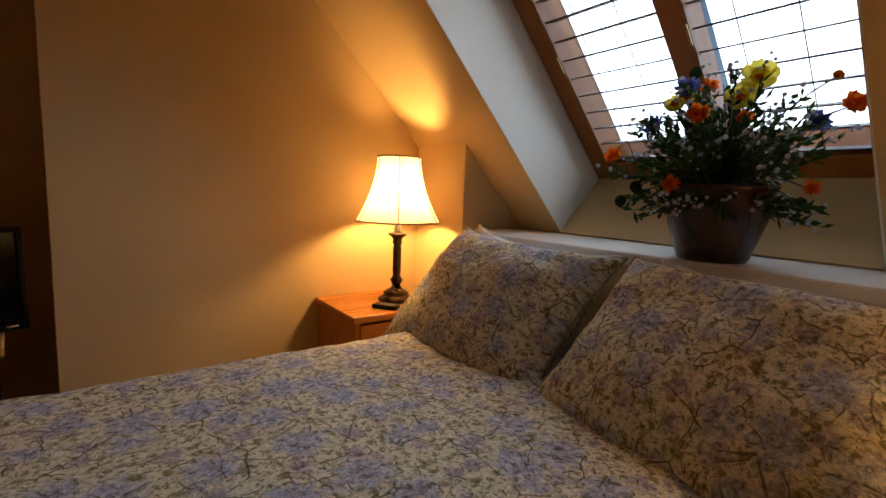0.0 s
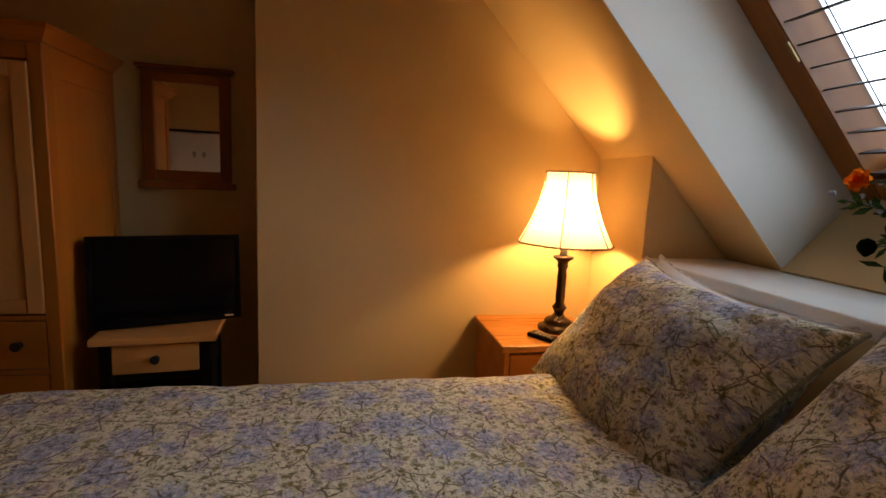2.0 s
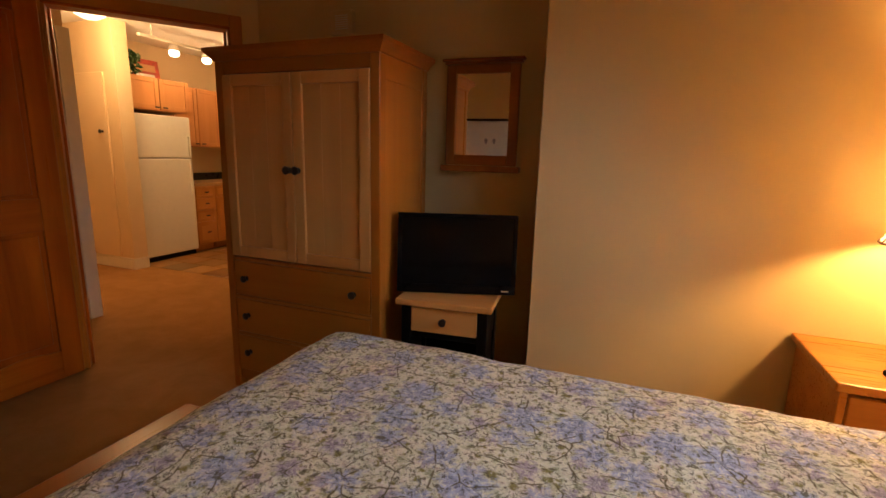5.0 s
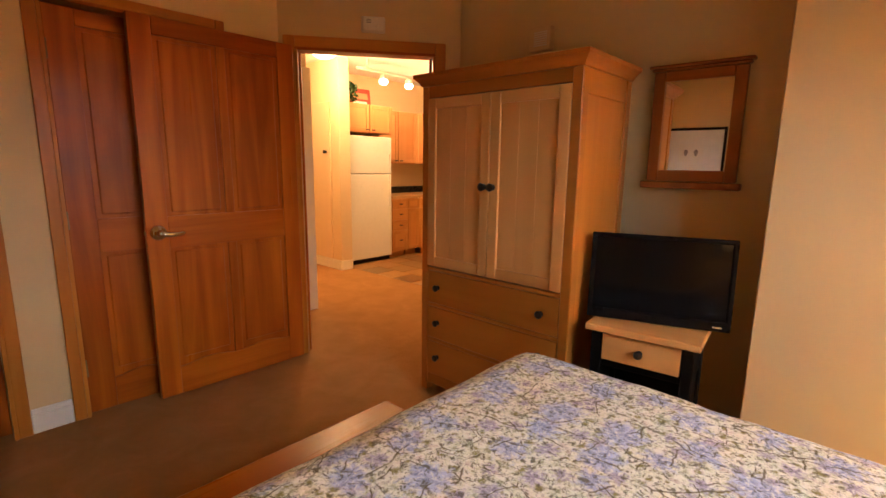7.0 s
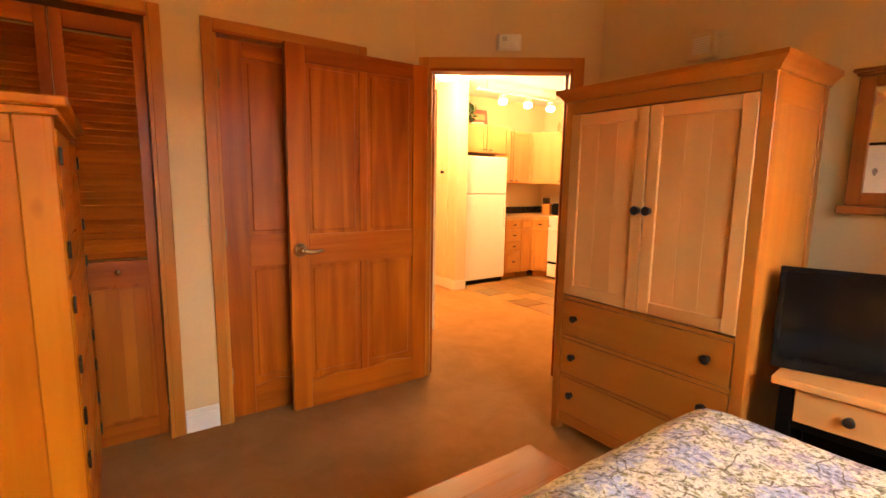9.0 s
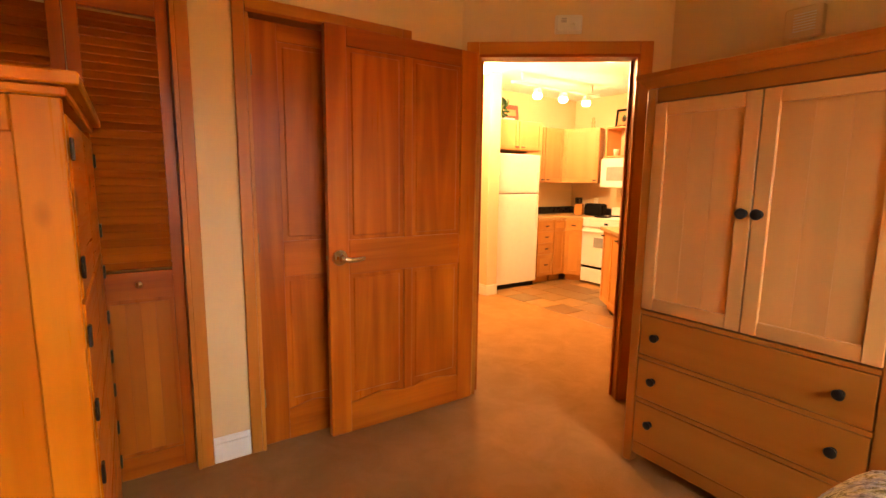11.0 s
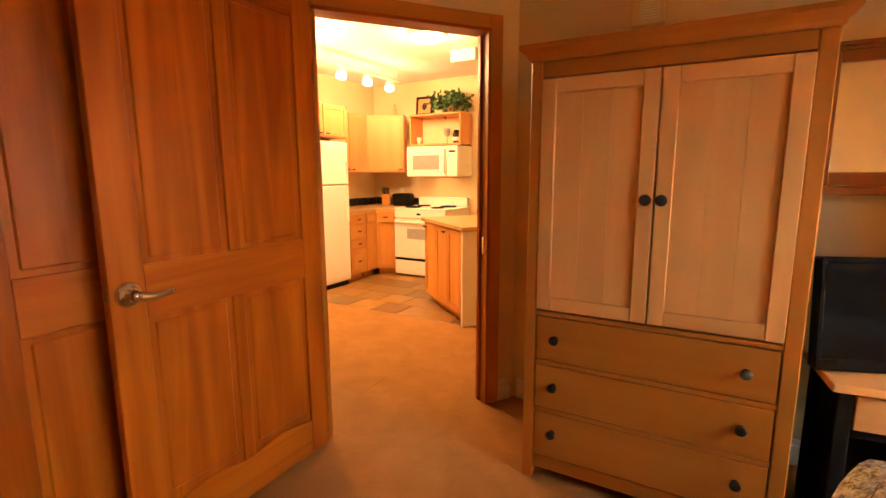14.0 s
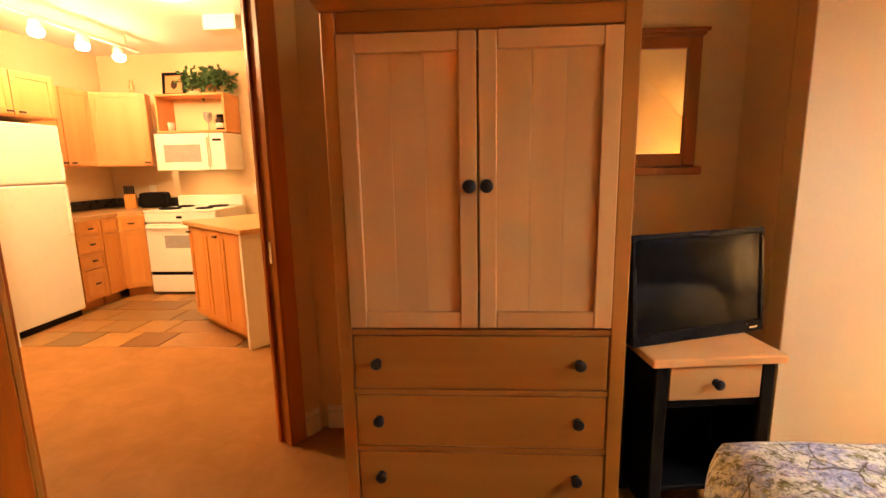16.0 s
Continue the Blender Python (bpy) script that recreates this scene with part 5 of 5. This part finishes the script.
def cabinet(name, m, w, d, z0, z1, fronts, material, label, group):
    """fronts: rows of (x0, x1, z0, z1, pull x, pull z)."""
    ob = thing(name, m, label, "kitchen cabinet", group)
    part("body", box(0, w, 0.001, d, z0 + (0.09 if z0 == 0 else 0), z1, r=0.002), M[material], ob)
    if z0 == 0:
        part("toe_kick", box(0.01, w - 0.01, 0.06, d, 0, 0.089, r=0), M["kbase"], ob)
    for a, b, c, e, px, pz in fronts:
        f = shaker(ob, a, b, c, e, material, 0.05 if e - c > 0.22 else 0.028, 0.0, "door" if e - c > 0.3 else "drawer")
        if px is not None:
            pull(f, px, -0.02, pz)
    return ob


FW = pose(-5.155, 5.235, 0, 0, 0, 90)      # fronts along the west run face +x
cabinet("base_cabinet", FW, 0.30, 0.58, 0, 0.84, [(0.005, 0.295, 0.70, 0.83, 0.15, 0.765), (0.005, 0.295, 0.545, 0.69, 0.15, 0.62), (0.005, 0.295, 0.395, 0.535, 0.15, 0.465), (0.005, 0.295, 0.10, 0.385, 0.15, 0.25)], "kbase", "maple base cabinet with four drawers", "kitchen base cabinets")
cabinet("base_cabinet", pose(-5.155, 5.54, 0, 0, 0, 90), 0.22, 0.58, 0, 0.84, [(0.005, 0.215, 0.70, 0.83, None, 0), (0.005, 0.215, 0.10, 0.69, None, 0)], "kbase", "narrow maple base cabinet with one door", "kitchen base cabinets")
CORNER = pose(-5.15, 5.765, 0, 0, 0, 30)
cabinet("base_cabinet", CORNER, 0.235, 0.45, 0, 0.84, [(0.005, 0.23, 0.70, 0.83, 0.117, 0.765), (0.005, 0.23, 0.10, 0.69, None, 0)], "kbase", "angled maple corner base cabinet", "kitchen base cabinets")
counter = thing("countertop", pose(0, 0, 0), "tan laminate countertop with dark backsplash strip", "countertop")
part("slab", quad_prism(bmesh.new(), [(-5.765, 5.252), (-5.145, 5.252), (-5.145, 5.775), (-4.985, 5.90), (-4.985, 6.565), (-5.765, 6.565)], 0.842, 0.875), M["ktop"], counter)
part("backsplash", box(-5.764, -5.745, 5.252, 6.545, 0.876, 0.975, r=0.002), M["dark_counter"], counter, "charcoal backsplash strip")
part("backsplash", box(-5.744, -4.985, 6.545, 6.564, 0.876, 0.975, r=0.002), M["dark_counter"], counter, "charcoal backsplash strip")

stove = thing("stove", pose(-4.94, 5.875, 0), "white freestanding electric range with oven window", "stove")
part("body", box(0, 0.755, 0.02, 0.64, 0.03, 0.86, r=0.004), M["white_app"], stove)
part("cooktop", box(-0.005, 0.76, -0.015, 0.645, 0.861, 0.885, r=0.008, seg=2), M["white_app"], stove)
part("backguard", box(0, 0.755, 0.575, 0.64, 0.886, 1.0, r=0.01, seg=2), M["white_app"], stove)
cp = part("control_panel", box(0.002, 0.753, -0.01, 0.019, 0.765, 0.858, r=0.004), M["white_app"], stove)
part("badge", box(0.34, 0.40, -0.0125, -0.0105, 0.80, 0.825, r=0.001), M["bezel"], cp, "dark display badge")
od = part("oven_door", box(0.006, 0.749, -0.02, 0.019, 0.25, 0.745, r=0.008, seg=2), M["white_app"], stove)
part("oven_window", box(0.20, 0.56, -0.0225, -0.0205, 0.50, 0.63, r=0.001), M["grey_glass"], od, "grey oven window")
part("handle", rbox(rbox(rbox(bmesh.new(), 0.03, 0.725, -0.062, -0.042, 0.70, 0.722, 0.006), 0.05, 0.07, -0.045, -0.0205, 0.702, 0.72, 0), 0.685, 0.705, -0.045, -0.0205, 0.702, 0.72, 0), M["white_app"], od)
part("drawer", box(0.006, 0.749, -0.016, 0.019, 0.035, 0.215, r=0.006), M["white_app"], stove)
# solid black strip stands for the shadow between oven door and drawer
part("shadow_gap", box(0.01, 0.745, -0.004, 0.0195, 0.217, 0.248, r=0), M["bezel"], stove, "black strip standing for the shadow gap over the drawer")
for x, y, r in ((0.19, 0.14, 0.10), (0.56, 0.14, 0.08), (0.19, 0.42, 0.08), (0.56, 0.42, 0.10)):
    bm = bmesh.new()
    for k in range(4):
        rr = r * (1 - 0.23 * k)
        for n in range(20):
            a0, a1 = 2 * math.pi * n / 20, 2 * math.pi * (n + 1) / 20
            tube(bm, (x + rr * math.cos(a0), y + rr * math.sin(a0), 0.893), (x + rr * math.cos(a1), y + rr * math.sin(a1), 0.893), 0.007, 0.007, 5)
    part("burner_coil", bm, M["black"], stove, "black electric coil")

micro = thing("microwave", pose(-4.935, 6.165, 1.275), "white over-range microwave with grey window", "microwave")
part("body", box(0, 0.76, 0.02, 0.385, 0, 0.385, r=0.006), M["white_app"], micro)
part("door", box(0.002, 0.60, -0.012, 0.019, 0.002, 0.383, r=0.008), M["white_app"], micro)
part("window", box(0.10, 0.50, -0.0145, -0.0125, 0.09, 0.27, r=0.001), M["grey_glass"], micro, "grey microwave window")
part("control_panel", box(0.605, 0.758, -0.012, 0.019, 0.002, 0.383, r=0.006), M["white_app"], micro)
part("display", box(0.635, 0.73, -0.0145, -0.0125, 0.30, 0.325, r=0.001), M["bezel"], micro, "black clock display")
part("handle", box(0.565, 0.585, -0.045, -0.012, 0.04, 0.34, r=0.006), M["white_app"], micro)

# upper cabinets
cabinet("wall_cabinet", pose(-5.16, 4.47, 0, 0, 0, 90), 0.78, 0.59, 1.72, 2.075, [(0.005, 0.385, 1.73, 2.07, 0.34, 1.755), (0.395, 0.775, 1.73, 2.07, 0.44, 1.755)], "kcab", "maple cabinet above the refrigerator", "kitchen wall cabinets")
cabinet("wall_cabinet", pose(-5.45, 5.253, 0, 0, 0, 90), 0.72, 0.31, 1.33, 2.075, [(0.005, 0.355, 1.34, 2.07, 0.31, 1.37), (0.365, 0.715, 1.34, 2.07, 0.41, 1.37)], "kcab", "maple wall cabinet with two doors", "kitchen wall cabinets")
cabinet("wall_cabinet", pose(-5.445, 5.98, 0, 0, 0, 24), 0.50, 0.22, 1.33, 2.075, [(0.005, 0.495, 1.34, 2.07, 0.46, 1.37)], "kcab", "angled maple corner wall cabinet", "kitchen wall cabinets")
shelf = thing("open_shelf", pose(-4.935, 6.235, 1.675), "open maple shelf above the microwave", "shelf")
part("bottom", box(0, 0.755, 0, 0.315, 0.0, 0.02), M["kcab"], shelf)
part("top", box(0, 0.755, 0, 0.315, 0.375, 0.395), M["kcab"], shelf)
part("back", box(0.02, 0.735, 0.30, 0.315, 0.02, 0.375, r=0), M["kwall"], shelf)
for x in (0.0, 0.735):
    part("side", box(x, x + 0.02, 0, 0.315, 0.0205, 0.3745), M["kcab"], shelf)

# peninsula runs at right angles to the doorway wall
PENM = pose(-3.20, 4.43, 0, 0, 0, math.degrees(math.atan2(0.62, -0.785)) + 180) @ pose(-0.92, 0, 0)
cabinet("peninsula_cabinet", PENM, 0.90, 0.56, 0, 0.84, [(0.30, 0.585, 0.10, 0.83, 0.54, 0.79), (0.595, 0.895, 0.10, 0.83, None, 0), (0.005, 0.29, 0.10, 0.83, 0.05, 0.79)], "kbase", "maple peninsula cabinet with tan counter", "kitchen base cabinets")
solid("peninsula_end_panel", box(0.902, 0.94, -0.02, 0.60, 0, 0.84, r=0.003), M["base"], "white painted end panel of the peninsula", "panel", "", "", PENM)
solid("peninsula_countertop", box(-0.02, 1.0, -0.05, 0.66, 0.842, 0.878, r=0.006, seg=2), M["ktop"], "tan laminate countertop on the peninsula", "countertop", "", "", PENM)


# fixtures
def track_lamp():
    ob = thing("track_light", pose(-4.85, 5.2, KH), "white track light with three lit round bulbs", "ceiling light")
    part("rail", box(-0.02, 0.02, -0.75, 0.75, -0.135, -0.105, r=0.004), M["plastic"], ob)
    for y in (-0.6, 0.6):
        part("hanger", tube(bmesh.new(), (0, y, -0.106), (0, y, -0.0005), 0.008, 0.008, 8), M["plastic"], ob)
    for x, y, z in TRACK:
        lx, ly, lz = x + 4.85, y - 5.2, z - KH
        hd = part("lamp_head", lathe(bmesh.new(), [(0.012, 0.075), (0.02, 0.07), (0.036, 0.06), (0.045, 0.035), (0.05, 0.015), (0.052, 0.0)], 20, (lx, ly, lz)), M["plastic"], ob)
        part("bulb", lathe(bmesh.new(), [(0.03, 0.012), (0.05, -0.01), (0.054, -0.03), (0.04, -0.055), (0.001, -0.066)], 16, (lx, ly, lz)), M["bulb"], hd, "glowing frosted bulb")
    return ob


track_lamp()
dome = thing("ceiling_light", pose(*DOME), "lit white glass dome light on the hall ceiling", "ceiling light")
part("canopy", lathe(bmesh.new(), [(0.15, 0.02), (0.15, 0.045), (0.06, 0.05)], 28), M["plastic"], dome)
part("glass_dome", lathe(bmesh.new(), [(0.145, 0.019), (0.14, -0.02), (0.115, -0.06), (0.06, -0.09), (0.001, -0.098)], 28), M["dome"], dome, "glowing white glass dome")
# glowing dome added in place of the bright oval on the kitchen ceiling
fix = thing("ceiling_light", pose(-3.72, 4.72, KH), "glowing white dome standing in for a bright glow on the kitchen ceiling", "ceiling light")
part("canopy", lathe(bmesh.new(), [(0.17, -0.03), (0.17, -0.0005), (0.06, -0.0004)], 28), M["plastic"], fix)
part("glass_dome", lathe(bmesh.new(), [(0.165, -0.031), (0.16, -0.045), (0.12, -0.066), (0.06, -0.078), (0.001, -0.08)], 28), M["dome"], fix, "glowing white glass dome")
solid("ceiling_speaker", rbox(bmesh.new(), -0.14, 0.14, -0.10, 0.10, -0.12, -0.0005, 0.006), M["plastic"], "white box fixture on the kitchen ceiling", "ceiling fixture", "", "", pose(-3.69, 5.44, KH))


def ivy(name, m, count, spread, drop, label):
    ob = thing(name, m, label, "plant")
    part("pot", lathe(bmesh.new(), [(0.05, 0), (0.065, 0.09), (0.072, 0.10), (0.072, 0.12), (0.055, 0.12), (0.05, 0.10)], 20), M["terracotta"], ob)
    bm, st = bmesh.new(), bmesh.new()
    for k in range(count):
        an = rng.uniform(0, 2 * math.pi)
        r = spread * math.sqrt(rng.uniform(0.05, 1))
        tip = Vector((r * math.cos(an) * 1.3, r * math.sin(an) * 0.6, 0.12 + rng.uniform(0.0, 0.16) - drop * (r / spread) ** 2 * rng.uniform(0, 1)))
        tube(st, (0, 0, 0.11), tip, 0.002, 0.0015, 4)
        for j in range(5):
            small_leaf(bm, tip + Vector((rng.uniform(-0.03, 0.03),) * 3), Vector((rng.uniform(-1, 1), rng.uniform(-1, 0.4), rng.uniform(-1, 0.6))), rng.uniform(0.05, 0.08), rng.uniform(0.035, 0.055))
    part("foliage", bm, M["leaf_pale"], ob, "variegated green leaves")["kind"] = "stuff"
    part("vine", st, M["stem"], ob)["kind"] = "stuff"
    return ob


ivy("potted_ivy", pose(-4.40, 6.40, 2.0755), 85, 0.21, 0.13, "green trailing ivy in a clay pot on the shelf")
ivy("potted_ivy", pose(-5.33, 4.62, 2.0755), 60, 0.15, 0.22, "dark green trailing ivy in a clay pot above the refrigerator")
print_red = thing("red_print", pose(-5.52, 5.0, 2.2, 0, 0, 90) @ pose(0, 0, 0, -8, 0, 0), "red printed picture leaning above the cabinets", "picture")
part("board", box(-0.17, 0.17, -0.012, 0.0, -0.12, 0.12, r=0.002), M["red"], print_red)
part("printed_band", box(-0.13, 0.12, -0.0145, -0.0125, -0.02, 0.06, r=0), M["terracotta"], print_red)
part("printed_band", box(-0.13, 0.10, -0.0145, -0.0125, -0.09, -0.05, r=0), M["paper"], print_red)
pk = thing("framed_picture", pose(-4.87, 6.52, 2.205, -6, 0, 0), "black framed picture leaning on the shelf top", "picture")
for a, b, c, e in ((-0.13, -0.10, -0.12, 0.13), (0.10, 0.13, -0.12, 0.13), (-0.10, 0.10, -0.12, -0.09), (-0.10, 0.10, 0.10, 0.13)):
    part("frame_bar", box(a, b, -0.02, 0, c, e, r=0.003), M["black"], pk)
part("print", box(-0.101, 0.101, -0.010, -0.002, -0.091, 0.101, r=0), M["terracotta"], pk)
part("printed_shape", lathe(bmesh.new(), [(0.001, -0.05), (0.03, -0.03), (0.04, 0.0), (0.02, 0.04), (0.001, 0.05)], 10), M["bronze"], pk, "", pose(0, -0.0105, 0) @ Matrix.Diagonal((1, 0.02, 1, 1)))
solid("figurine", lathe(bmesh.new(), [(0.03, 0), (0.035, 0.01), (0.02, 0.04), (0.028, 0.08), (0.016, 0.11), (0.022, 0.135), (0.001, 0.155)], 14), M["terracotta"], "small brown carved ornament on the cabinet", "ornament", "", "", pose(-5.17, 6.25, 2.0755))
# things on the open shelf
solid("wine_glass", lathe(bmesh.new(), [(0.035, 0), (0.006, 0.008), (0.005, 0.08), (0.035, 0.11), (0.045, 0.16), (0.04, 0.19), (0.036, 0.19), (0.03, 0.115), (0.001, 0.09)], 18), M["grey_glass"], "tall stemmed glass on the open shelf", "glass", "", "", pose(-4.46, 6.40, 1.7005))
jar = thing("coffee_jar", pose(-4.32, 6.40, 1.7005), "dark glass jar with a white label", "jar")
part("jar", lathe(bmesh.new(), [(0.05, 0), (0.052, 0.01), (0.052, 0.11), (0.035, 0.13), (0.035, 0.14)], 18), M["bronze"], jar)
part("lid", lathe(bmesh.new(), [(0.038, 0.1405), (0.038, 0.165), (0.001, 0.166)], 18), M["black"], jar)
part("paper_label", lathe(bmesh.new(), [(0.0535, 0.025), (0.0535, 0.075)], 18), M["paper"], jar)
solid("white_cup", lathe(bmesh.new(), [(0.025, 0), (0.034, 0.05), (0.036, 0.09), (0.033, 0.09), (0.028, 0.02), (0.001, 0.012)], 16), M["plastic"], "small white cup on the open shelf", "cup", "", "", pose(-4.87, 6.38, 1.7005))
# things on the counter
kb = thing("knife_block", pose(-5.38, 6.30, 0.8755, 0, 0, 30), "brown knife block with black handles", "knife block")
part("block", rbox(bmesh.new(), -0.055, 0.055, -0.08, 0.08, 0, 0.16, 0.006), M["kbase"], kb)
for n in range(5):
    part("knife_handle", rbox(bmesh.new(), -0.045 + n * 0.02, -0.032 + n * 0.02, -0.04, -0.015, 0.1605, 0.26, 0.003, Matrix.Rotation(radians(12), 4, "X")), M["black"], kb)
toaster = thing("toaster", pose(-5.14, 6.36, 0.8755, 0, 0, 10), "black two-slot toaster on the counter", "toaster")
part("body", box(-0.14, 0.14, -0.08, 0.08, 0.0, 0.17, r=0.03, seg=3), M["black"], toaster)
for y in (-0.03, 0.03):
    part("slot", box(-0.10, 0.10, y - 0.012, y + 0.012, 0.1695, 0.172, r=0), M["bezel"], toaster)
part("lever", box(-0.155, -0.139, -0.015, 0.015, 0.10, 0.12, r=0.003), M["steel"], toaster)
for x, y, rz in ((-5.30, 6.5695, 0), (-4.06, 6.5695, 0)):
    o = thing("outlet", pose(x, y, 1.06, 0, 0, rz), "cream wall outlet above the counter", "outlet", "kitchen outlets")
    part("plate", box(-0.04, 0.04, -0.006, -0.0005, -0.06, 0.06, r=0.002), M["base"], o)
    for z in (-0.025, 0.025):
        part("socket", box(-0.015, 0.015, -0.008, -0.0062, z - 0.014, z + 0.014, r=0.001), M["plastic"], o)
pd = thing("pantry_door", pose(-5.35, 4.28, 0), "pale yellow flush pantry door with a dark knob", "door")
part("slab", box(-0.55, 0.18, -0.022, -0.001, 0.13, 2.05, r=0.003), M["kwall"], pd)
knob(pd, 0.10, -0.022, 1.46, 0.022, 0.04)

# ---- kitchen floor tiles ----
size, gap = 0.30, 0.008
tile_mesh = {}
for wd in (1, 2):
    tile_mesh[wd] = mesh_of("tile", rbox(bmesh.new(), 0, size * wd - gap, 0, size - gap, -0.004, 0.004, 0.003), M["tile"])
j = 0
y = gy0 + 0.004
made = 0
trng = random.Random(3)
while y + size < gy1:
    x = gx0 + 0.03 + (0.15 if j % 2 else 0.0)
    while x + size < gx1:
        wd = 2 if trng.random() < 0.3 and x + 2 * size < gx1 else 1
        o = new("tile", tile_mesh[wd])
        o.parent = kfloor
        o.matrix_basis = pose(x, y, 0)
        x += size * wd
    y += size
    j += 1
